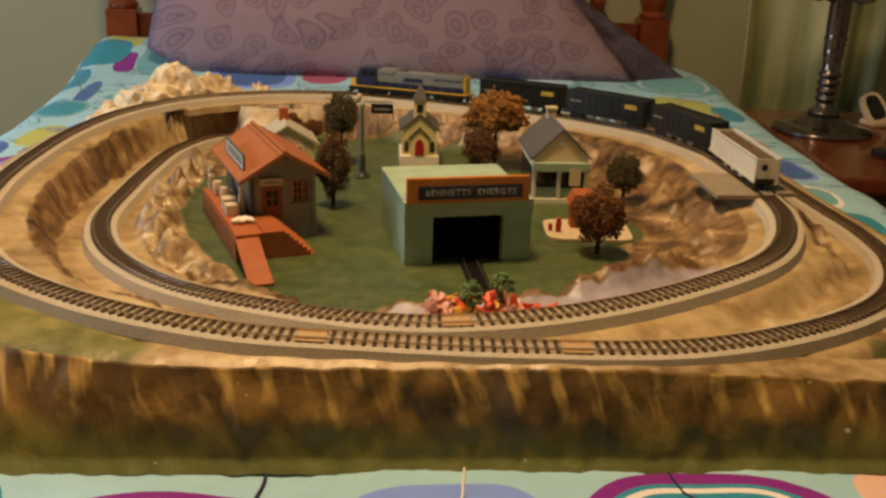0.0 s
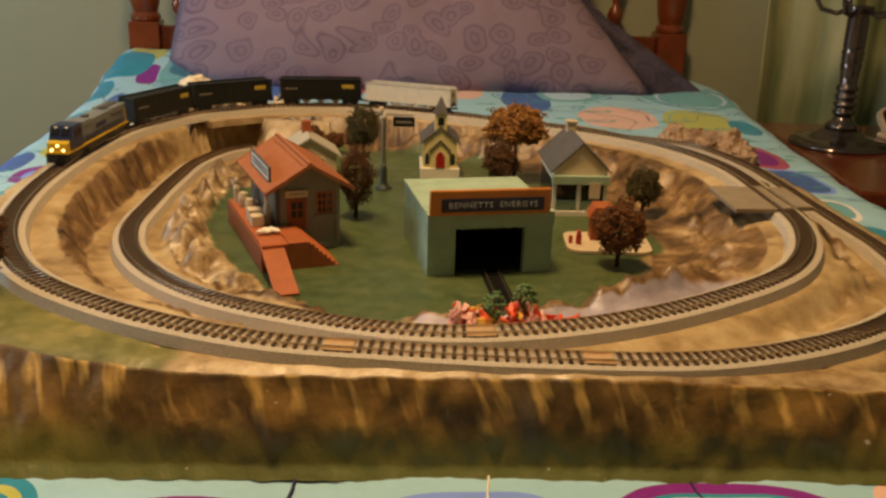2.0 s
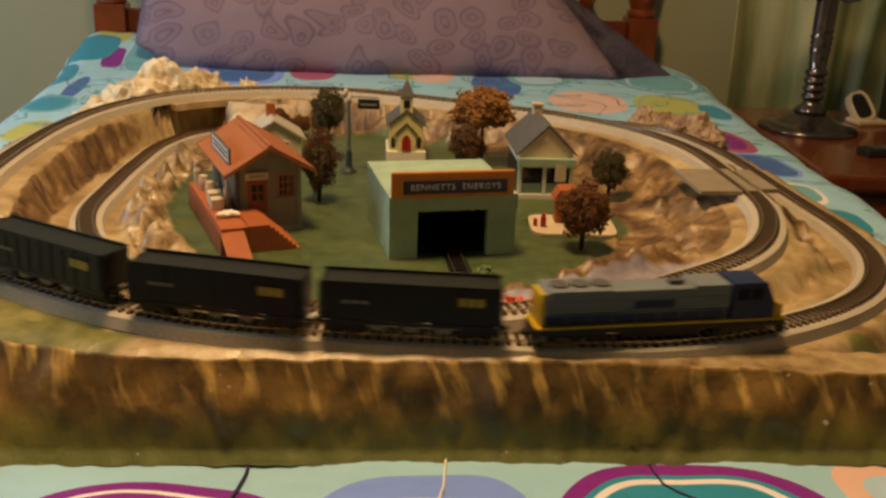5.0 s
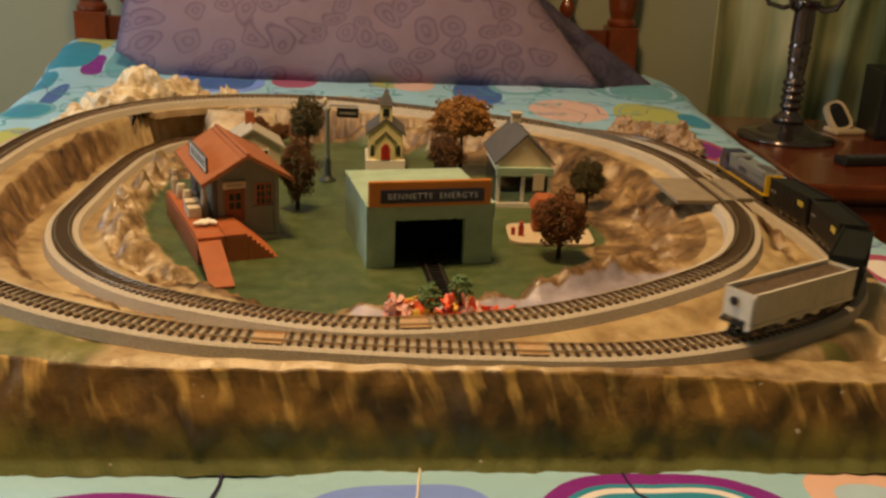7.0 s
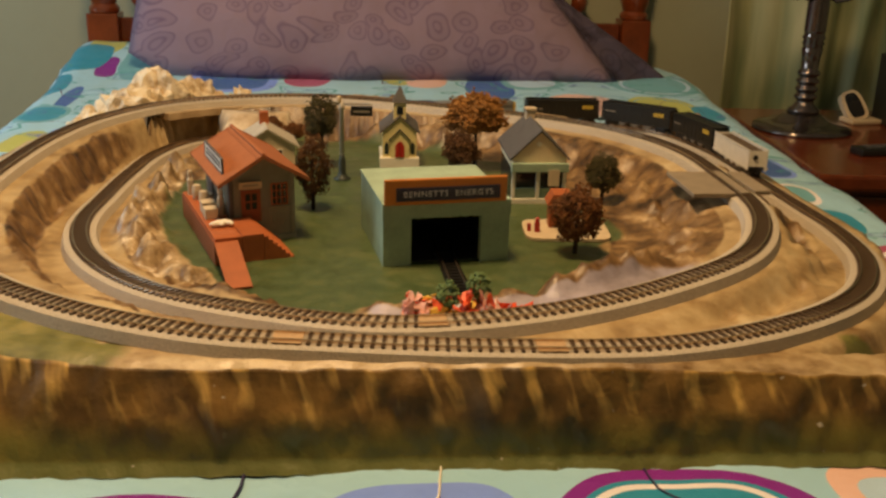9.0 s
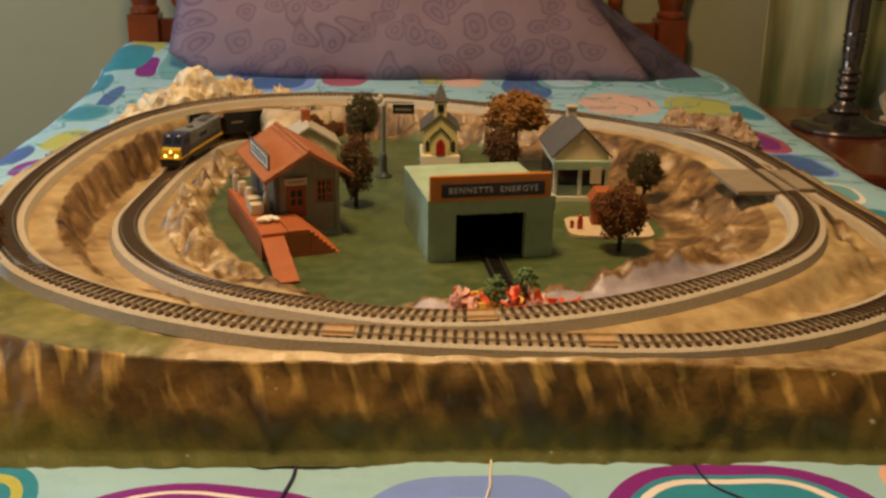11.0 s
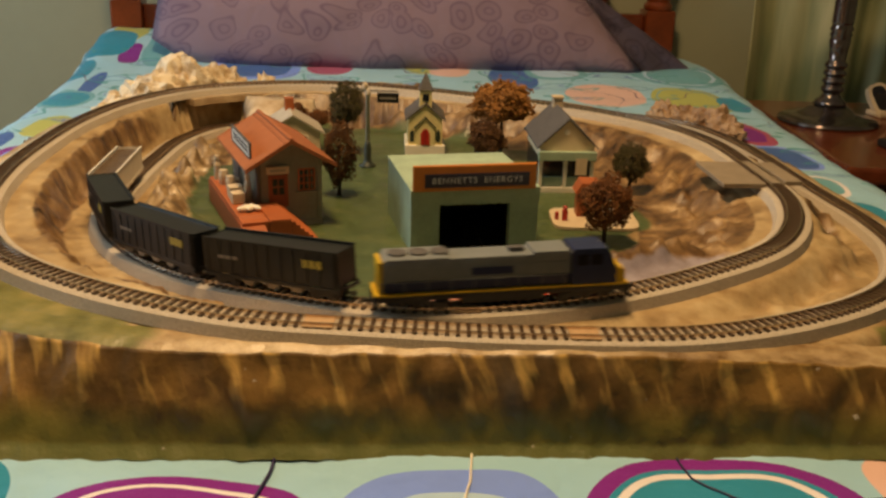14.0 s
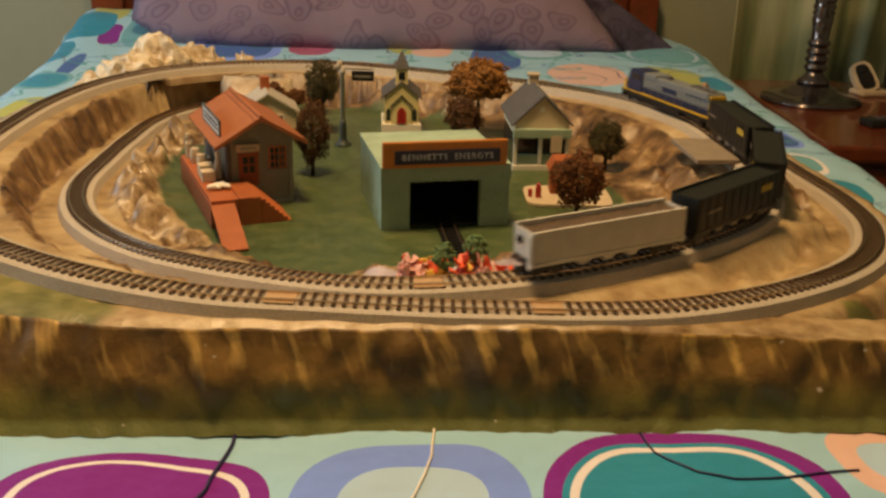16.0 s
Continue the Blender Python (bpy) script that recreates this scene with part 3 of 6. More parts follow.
def terrain():
    """The carved and painted foam: flat shelves under the track, cliffs between them, the village floor inside."""
    h = 0.0058
    xs, ys = np.arange(-0.66, 0.70, h), np.arange(FRONT_Y, 2.12, h)
    X, Y = np.meshgrid(xs, ys)
    sel = np.arange(0, len(LINE), 3)
    L, s = LINE[sel], WAY[:-1][sel]
    flat = np.stack([X.ravel(), Y.ravel()], 1)
    num, den, dmin, zmin, ymin = (np.zeros(len(flat)) for _ in range(5))
    dmin += 9
    dall = dmin.copy()
    x, y = flat.T
    sharp = 7 - 3.8 * smooth01((x - 0.22) / 0.12)
    bridge = np.hypot(L[:, 0] - CROSS[0], L[:, 1] - CROSS[1]) < 0.085
    for p, up in zip(L, bridge & (L[:, 2] > 0.07)):
        d = np.hypot(x - p[0], y - p[1])
        dall = np.minimum(dall, d)
        if up or (p[2] < 0.05 and p[1] > 1.80 and -0.37 < p[0] < 0.06):
            continue
        w = 1 / (d + 0.004) ** sharp
        num += w * (p[2] - 0.012)
        den += w
        near = d < dmin
        dmin = np.where(near, d, dmin)
        zmin = np.where(near, p[2] - 0.012, zmin)
        ymin = np.where(near, p[1], ymin)
    H = num / den
    H = H + (zmin - H) * (1 - smooth01((dmin - 0.026) / 0.012))
    # inside the inner loop the ground falls to the village
    loop = LINE[(WAY[:-1] < S_TOP - 0.12), :2]
    inner = polygon_mask(x, y, loop)
    inf = inner.astype(float)
    ragged = np.array([noise.fractal((a * 9, b * 9, 1.3), 1.0, 2.0, 4) for a, b in flat])
    crag = np.array([noise.fractal((a * 30, b * 30, 8.3), 0.8, 2.0, 3) for a, b in flat])
    fine = np.array([noise.ridged_multi_fractal((a * 26, b * 26, 5.1), 0.9, 2.1, 3, 1.0, 2.0) for a, b in flat])
    width = np.where(x > 0.2, 0.11, np.where(y > 1.45, 0.085, np.where(y < 1.0, 0.045, 0.05)))
    reach = (dmin - 0.036) / width
    t = smooth01(reach)
    # the pond behind the front track and the low bank beyond it
    pool = inf * smooth01((1.03 + 0.10 * np.clip(x - 0.2, 0, 1) - y) / 0.05) * smooth01((x + 0.07) / 0.05)
    fall = np.where(pool > 0, t * (1 - pool) + pool * (0.35 * smooth01((dmin - 0.026) / 0.012) + 0.65 * smooth01((dmin - 0.088) / 0.03)), t)
    bank = inf * smooth01((1.06 - y) / 0.05) * smooth01((x + 0.05) / 0.06) * np.exp(-((dmin - 0.094) / 0.013) ** 2)
    left = smooth01((-0.19 - x) / 0.04) * smooth01((y - 0.99) / 0.05) * smooth01((1.62 - y) / 0.08)
    rim = inf * left * np.exp(-((dmin - 0.074) / 0.024) ** 2)
    H = np.where(inner, H * (1 - fall) + VILLAGE_Z * fall, H)
    H = H + rim * np.clip(0.008 + 0.010 * ragged + 0.016 * crag + 0.008 * (fine - 1.0), 0.0, 0.030) + bank * np.clip(0.012 + 0.016 * ragged + 0.012 * crag, 0, 0.03)
    slope = np.where(inner, 4 * t * (1 - t), 0) * (1 - pool)
    gy, gx = np.gradient(H.reshape(X.shape), h)
    steep = np.hypot(gx, gy).ravel()
    rough = np.clip(np.maximum(slope, np.clip((steep - 0.25) / 0.8, 0, 1)), 0, 1) * smooth01((dmin - 0.03) / 0.02)
    H = H + rough * (0.020 * ragged + 0.012 * crag + 0.010 * (fine - 1.0)) * (1 - 0.8 * pool)
    # uneven ground between the lines in the right-hand corner
    corner = smooth01((x - 0.26) / 0.1) * (1 - inf) * smooth01((dmin - 0.030) / 0.03) * smooth01((1.3 - y) / 0.1)
    H = H + corner * (0.030 * ragged + 0.012 * crag - 0.012)
    # a rim shuts the cutting of the low line off from the bed
    back = (zmin < 0.022) & (y - ymin > 0.010) & (y > 1.70) & (x < 0.33)
    H = H + np.where(back, (0.018 + 0.034 * smooth01((0.02 - x) / 0.12)) * smooth01((dmin - 0.026) / 0.012) * smooth01((0.33 - x) / 0.25), 0)
    H = H + (0.0012 * ragged + 0.0008 * crag) * smooth01((dmin - 0.027) / 0.02)
    # the outline of the foam
    outer = LINE[(WAY[:-1] > S_BACK), :2]
    inside = polygon_mask(x, y, outer) | (dmin < np.where(back, 0.075, 0.048)) | (dall < 0.045) | ((y < 1.0) & (x > -0.61) & (x < 0.645) & (y > 0.762 + 0.045 * x + 0.9 * np.maximum(0, -0.16 - x) ** 2))
    inside &= y > 0.762 + 0.045 * x + 0.9 * np.maximum(0, -0.16 - x) ** 2
    cut = 0.762 + 0.045 * x + 0.9 * np.maximum(0, -0.16 - x) ** 2
    dip = smooth01((y - cut - 0.004) / 0.034)
    H = np.where(y < 1.0, H * dip + np.minimum(H, 0.068 - 0.010 * smooth01((x - 0.12) / 0.3)) * (1 - dip), H)
    H = np.where(inside, np.maximum(H, 0.006), np.where((y < cut) & (y > cut - 0.02), 0.045, -0.02)).reshape(X.shape)
    inside = inside.reshape(X.shape)
    keep = inside[:-1, :-1] | inside[1:, :-1] | inside[:-1, 1:] | inside[1:, 1:]
    idx = -np.ones(X.shape, int)
    use = np.zeros(X.shape, bool)
    for dj in (0, 1):
        for di in (0, 1):
            use[dj:dj + keep.shape[0], di:di + keep.shape[1]] |= keep
    idx[use] = np.arange(use.sum())
    verts = np.stack([X[use], Y[use], H[use]], 1)
    J, I = np.nonzero(keep)
    faces = np.stack([idx[J, I], idx[J, I + 1], idx[J + 1, I + 1], idx[J + 1, I]], 1)
    me = bpy.data.meshes.new("terrain")
    me.from_pydata(verts.tolist(), [], faces.tolist())
    me.materials.append(M["land"])
    # where each paint was brushed
    olive = (1 - inf) * np.maximum(smooth01((-0.20 - x) / 0.07) * smooth01((0.80 + 0.9 * np.clip(-0.25 - x, 0, 1) - y) / 0.04), smooth01((x - 0.40) / 0.04) * smooth01((0.87 - y) / 0.03))
    brushed = inf * smooth01(reach / 0.15) * smooth01((1.15 + 0.35 * smooth01((x - 0.2) / 0.08) - reach) / 0.3) * np.maximum(smooth01((x - 0.16) / 0.06), smooth01((y - 1.42) / 0.05)) * (1 - pool)
    paints = {"cliff": np.clip(1.5 * rough + 0.7 * bank + brushed, 0, 1), "rim": np.clip(1.4 * rim, 0, 1), "olive": olive,
              "pond": pool * smooth01((dmin - 0.026) / 0.01) * smooth01((0.090 - dmin) / 0.012) * smooth01((x + 0.045) / 0.03),
              "grass": inf * smooth01((reach + 0.35 * ragged - np.where(x > 0.2, 0.62 + 0.5 * smooth01((x - 0.2) / 0.08), 0.62 + 0.3 * left)) / 0.5) * (1 - pool * smooth01((0.112 - dmin) / 0.02)) * np.clip(1 - 1.2 * rim, 0, 1) * smooth01((dmin - 0.05) / 0.03)}
    for name, w in paints.items():
        att = me.attributes.new(name, "FLOAT", "POINT")
        att.data.foreach_set("value", np.clip(w, 0, 1).reshape(X.shape)[use].astype(np.float32))
    me.polygons.foreach_set("use_smooth", [True] * len(me.polygons))
    return new("terrain", me)


layout = thing("railway_layout", pose(0, 0, 0), "carved foam model railway base painted tan, brown and green", "model railway")
ground_ob = terrain()
ground_ob.parent = layout


def front_wall():
    """The painted front edge of the foam, fluted and a little sloped."""
    bm = bmesh.new()
    nx, nz = 260, 26
    rows = []
    for j in range(nz + 1):
        f = j / nz
        row = []
        for i in range(nx + 1):
            x = -0.655 + 1.345 * i / nx
            top = 0.0750 - 0.010 * smooth01((x - 0.12) / 0.3) + 0.002 * noise.noise((x * 30, 0, 0)) + 0.004 * smooth01((-0.15 - x) / 0.3)
            z = -0.004 + (top + 0.004) * f
            flute = 0.5 + 0.9 * noise.noise(((x + 0.35 * z) * 34, z * 6, 2.0)) + 0.35 * noise.noise(((x + 0.35 * z) * 80, z * 10, 5.0))
            y = 0.711 + 0.045 * x + (0.030 + 0.9 * max(0, -0.16 - x) ** 2) * f ** 1.15 - 0.008 * (flute - 0.35) * smooth01((f - 0.18) / 0.35) * math.sin(math.pi * min(1, f * 1.02)) - 0.004 * noise.noise((x * 70, z * 40, 7))
            if f < 0.12:
                y -= 0.006 * (1 - f / 0.12)
            row.append(bm.verts.new((x, y, z)))
        rows.append(row)
    back = [[bm.verts.new((v.co.x, v.co.y + 0.046, v.co.z - 0.0016)) for v in r] for r in (rows[0], rows[-1])]
    rows.append(back[1])
    for a, c in zip(rows, rows[1:]):
        for i in range(nx):
            f = bm.faces.new((a[i], a[i + 1], c[i + 1], c[i]))
            f.material_index = int(c is back[1])
    bmesh.ops.recalc_face_normals(bm, faces=bm.faces)
    brushed = bm.verts.layers.float.new("olive")
    for v in bm.verts:
        v[brushed] = float(smooth01((-0.20 - v.co.x) / 0.07))
    part("front_edge", bm, [M["front"], M["land"]], layout, "dark brown front edge with ochre highlights painted in and a green foot", smooth=True)


front_wall()


def rock(name, x, y, z, sx, sy, sz, seed, mat, parent):
    bm = bmesh.new()
    bmesh.ops.create_icosphere(bm, subdivisions=4, radius=1)
    for v in bm.verts:
        n = noise.ridged_multi_fractal(v.co * 1.5 + Vector((seed, seed * 2, 0)), 0.9, 2.0, 4, 1.0, 2.0)
        c = noise.cell(v.co * 2.2 + Vector((seed, 0, 0)))
        k = 0.62 + 0.22 * n + 0.12 * c
        v.co = Vector((v.co.x * sx * k + x, v.co.y * sy * k + y, max(-0.1, v.co.z) * sz * k + z))
    return part(name, bm, mat, parent, "jagged cream plaster rock" if mat is M["rock"] else "rough brown-washed plaster rock")


for i, (x, y, z, a, b2, c) in enumerate(((-0.545, 1.90, 0.03, 0.085, 0.06, 0.075), (-0.50, 1.95, 0.03, 0.07, 0.06, 0.105), (-0.44, 1.98, 0.03, 0.06, 0.05, 0.08), (-0.395, 2.0, 0.02, 0.04, 0.04, 0.07), (-0.60, 1.82, 0.02, 0.05, 0.06, 0.06), (-0.35, 1.985, 0.02, 0.035, 0.04, 0.075))):
    rock("rock", x, y, z, a, b2, c, i * 3.7, M["rock"], layout)
# rough tan rocks in the far corner, outside the low line
for i in range(5):
    s_rock = S_CORNER - 0.055 + 0.034 * i
    q, e = at(s_rock), heading(s_rock)
    tall = float(smooth01((i + 1.2) / 2.5) * smooth01((5.5 - i) / 2))
    a = 0.026 + 0.012 * tall + 0.004 * math.sin(i * 2.3)
    off = 0.028 + a
    rock("rock", float(q[0] + e[1] * off), float(q[1] - e[0] * off), 0.006, a, a * 1.2, 0.014 + 0.030 * tall + 0.006 * math.sin(i * 1.7), 60 + i * 2.9, M["tan_rock"], layout)

# smooth plaster abutment beside the underpass
bm = bmesh.new()
foot = ((-0.335, 1.660), (-0.215, 1.640), (-0.205, 1.745), (-0.350, 1.760))
crest = ((-0.318, 1.735), (-0.235, 1.728), (-0.220, 1.760), (-0.345, 1.772))
ring = []
for k in range(9):
    f = k / 8
    loop = []
    for (x0, y0), (x1, y1), (u0, v0), (u1, v1) in zip(foot, foot[1:] + foot[:1], crest, crest[1:] + crest[:1]):
        for j in range(6):
            g = j / 6
            x, y = (x0 + (x1 - x0) * g) * (1 - f) + (u0 + (u1 - u0) * g) * f, (y0 + (y1 - y0) * g) * (1 - f) + (v0 + (v1 - v0) * g) * f
            n = noise.noise((x * 40, y * 40, f * 2)) * 0.006 * math.sin(math.pi * (0.15 + 0.85 * f))
            loop.append(bm.verts.new((x + n, y + n, 0.030 + 0.056 * f ** 0.8 + 0.5 * n)))
    ring.append(loop)
for a, b2 in zip(ring, ring[1:]):
    for j in range(24):
        bm.faces.new((a[j], a[(j + 1) % 24], b2[(j + 1) % 24], b2[j]))
bm.faces.new(ring[-1])
bmesh.ops.recalc_face_normals(bm, faces=bm.faces)
part("abutment", bm, M["abutment"], layout, "smooth glossy cream plaster abutment of the bridge", smooth=True)

# the deck that carries the high line over the low one
deck = sweep(bmesh.new(), [(-0.036, -0.012), (0.036, -0.012), (0.036, -0.024), (-0.036, -0.024)], S_TOP - 0.30, S_TOP + 0.02)
part("bridge_deck", deck, M["tan"], layout)


# ---- track ----
def track():
    tr = thing("railway_track", pose(0, 0, 0), "single track on grey moulded ballast with dark ties", "railway track")
    bed_profile = [(-0.023, -0.012), (-0.0195, -0.0015), (-0.015, -0.0005), (0.015, -0.0005), (0.0195, -0.0015), (0.023, -0.012)]
    part("roadbed", sweep(bmesh.new(), bed_profile, 0, LENGTH, 0.010, True), M["ballast"], tr, "grey gravel-textured roadbed", smooth=False)
    for side in (-1, 1):
        a = side * 0.00825
        part("rail", sweep(bmesh.new(), [(a - 0.0007, 0.0008), (a - 0.0007, 0.0037), (a + 0.0007, 0.0037), (a + 0.0007, 0.0008)], 0, LENGTH, 0.010, True), M["rail"], tr)
    # ties: the near ones singly, the far ones joined
    tie = cube(-0.0120, 0.0120, -0.0018, 0.0018, -0.001, 0.0014)
    me = bpy.data.meshes.new("tie")
    tie.to_mesh(me)
    tie.free()
    me.materials.append(M["tie"])
    n = int(LENGTH / 0.0092)
    rest_v, rest_f, made = [], [], 0
    corners = np.array([v.co for v in me.vertices])
    polys = [list(p.vertices) for p in me.polygons]
    for i in range(n):
        s = LENGTH * i / n
        p, d = at(s), heading(s)
        ang = math.atan2(d[1], d[0]) - math.pi / 2
        if p[1] < 0.935 and made < 300:
            ob = new("tie", me)
            ob.parent = tr
            ob.matrix_world = Matrix.Translation(p) @ Matrix.Rotation(ang, 4, "Z")
            made += 1
        else:
            c, sn = math.cos(ang), math.sin(ang)
            w = corners @ np.array([[c, sn, 0], [-sn, c, 0], [0, 0, 1]]) + p
            base = len(rest_v)
            rest_v += w.tolist()
            rest_f += [[base + k for k in f] for f in polys]
    me2 = bpy.data.meshes.new("tie_run")
    me2.from_pydata(rest_v, [], rest_f)
    me2.materials.append(M["tie"])
    ob = new("tie_run", me2)
    ob.parent = tr
    tagged(ob, kind="stuff")
    # pale joining pieces of the sections
    for x, y in ((-0.094, 0.776), (0.133, 0.771), (0.03, 0.822)):
        s = s_near(x, y)
        part("track_joint", sweep(bmesh.new(), [(-0.0125, 0.0004), (-0.0125, 0.0016), (0.0125, 0.0016), (0.0125, 0.0004)], s - 0.013, s + 0.013, 0.005), M["joint"], tr, "tan plastic track joint")
    return tr


track()


# ---- village ----
G = VILLAGE_Z


def text_mesh(name, words, size, mat, parent, m, depth=0.0004, spacing=1.0):
    c = bpy.data.curves.new(name, "FONT")
    c.body, c.size, c.extrude, c.align_x, c.align_y, c.space_character = words, size, depth, "CENTER", "CENTER", spacing
    tmp = bpy.data.objects.new(name, c)
    scene.collection.objects.link(tmp)
    bpy.context.view_layer.update()
    me = bpy.data.meshes.new_from_object(tmp.evaluated_get(bpy.context.evaluated_depsgraph_get()))
    bpy.data.objects.remove(tmp)
    me.materials.clear()
    me.materials.append(mat)
    ob = new(name, me)
    ob.parent = parent
    ob.matrix_local = m
    return ob


def garage():
    g = thing("engine_garage", pose(0.0508, 1.0999, G, 0, 0, 12.5), "pale teal plaster garage with orange sign board and open doorway", "model building")
    w, d, h = 0.0765, 0.158, 0.0725
    part("side_wall", cube(-w, -w + 0.006, 0.0085, d, -0.002, h, bevel=0.0008), M["teal"], g)
    part("side_wall", cube(w - 0.006, w, 0.0085, d, -0.002, h, bevel=0.0008), M["teal"], g)
    part("back_wall", cube(-w + 0.006, w - 0.006, d - 0.006, d, -0.002, h), M["teal"], g)
    part("front_pier", cube(-w - 0.0005, -0.0426, -0.003, 0.008, -0.002, h - 0.014, bevel=0.0012), M["teal"], g)
    part("front_pier", cube(0.0415, w + 0.0005, -0.003, 0.008, -0.002, h - 0.014, bevel=0.0012), M["teal"], g)
    # the lintel is a plaster slab with a crumbled lower edge
    bm = bmesh.new()
    rows = []
    for i in range(61):
        x = -w - 0.001 + (2 * w + 0.002) * i / 60
        z = h - 0.0135 - 0.0010 - 0.0018 * noise.noise((x * 160, 0, 3)) - 0.0010 * noise.noise((x * 420, 1, 3))
        rows.append([bm.verts.new(q) for q in ((x, -0.0048, z), (x, -0.0048, h + 0.004), (x, 0.008, h + 0.004), (x, 0.008, z))])
    for p, q in zip(rows, rows[1:]):
        for k in range(4):
            bm.faces.new((p[k], q[k], q[(k + 1) % 4], p[(k + 1) % 4]))
    bm.faces.new(rows[0])
    bm.faces.new(rows[-1][::-1])
    bmesh.ops.recalc_face_normals(bm, faces=bm.faces)
    part("lintel", bm, M["teal"], g, "teal plaster lintel with a crumbled lower edge")
    part("roof", cube(-w - 0.001, w + 0.001, 0.0085, d + 0.001, h + 0.0005, h + 0.005, bevel=0.0008), M["teal"], g, "flat pale teal roof")
    s = part("sign_board", cube(-0.0764, 0.0702, -0.0105, -0.0052, h + 0.0035, h + 0.0345, bevel=0.002), M["orange"], g, "orange sign board")
    part("sign_panel", cube(-0.0628, 0.0610, -0.0122, -0.0103, h + 0.0085, h + 0.0245, bevel=0.0005), M["navy"], s, "navy panel with silver letters")
    text_mesh("sign_letters", "BENNETTS  ENERGYS", 0.0098, M["letter"], s, pose(-0.0009, -0.0125, h + 0.0165, 90), 0.0003, 1.18)
    part("floor_slab", cube(-w + 0.006, w - 0.006, 0.0085, d - 0.006, -0.001, 0.0012), M["cavity"], g)
    part("inner_lining", cube(-w + 0.0062, w - 0.0062, d - 0.012, d - 0.0062, 0.0012, h - 0.001), M["cavity"], g)
    for x in (-w + 0.0062, w - 0.0077):
        part("inner_lining", cube(x, x + 0.0015, 0.0085, d - 0.0125, 0.0012, h - 0.001), M["cavity"], g)
    part("inner_lining", cube(-w + 0.0078, w - 0.0078, 0.0085, d - 0.0125, h - 0.003, h - 0.0005), M["cavity"], g)


def window(name, parent, x, z, w, h, y, casing, bars=(1, 1)):
    """A framed window with glazing bars on a wall whose outside lies at y."""
    bm = bmesh.new()
    t, p = 0.0012, 0.0012
    for a in ((x - w, x + w, z - h, z - h + t), (x - w, x + w, z + h - t, z + h), (x - w, x - w + t, z - h + t, z + h - t), (x + w - t, x + w, z - h + t, z + h - t)):
        box(bm, a[0], a[1], y - p, y + 0.0004, a[2], a[3])
    for k in range(bars[0]):
        u = x - w + 2 * w * (k + 1) / (bars[0] + 1)
        box(bm, u - 0.0005, u + 0.0005, y - p * 0.8, y + 0.0003, z - h + t, z + h - t)
    for k in range(bars[1]):
        u = z - h + 2 * h * (k + 1) / (bars[1] + 1)
        box(bm, x - w + t, x + w - t, y - p * 0.8, y + 0.0003, u - 0.0005, u + 0.0005)
    ob = part(name, bm, casing, parent)
    part("pane", cube(x - w + t, x + w - t, y - 0.0002, y + 0.0002, z - h + t, z + h - t), M["pane"], ob)
    return ob


def gable_walls(w, d, h, apex):
    return prism(bmesh.new(), [(-w, 0), (w, 0), (w, h), (0, apex), (-w, h)], 0, d)


def roof_slabs(parent, w, d0, d1, h, apex, over, thick, mat, name="roof_slope"):
    rise = (apex - h) / w
    for sgn in (-1, 1):
        x1, z1 = sgn * (w + over), h - rise * over
        poly = [(0, apex + thick), (x1, z1 + thick), (x1, z1 + 0.0004), (0, apex + 0.0004)]
        part(name, prism(bmesh.new(), poly, d0, d1), mat, parent)


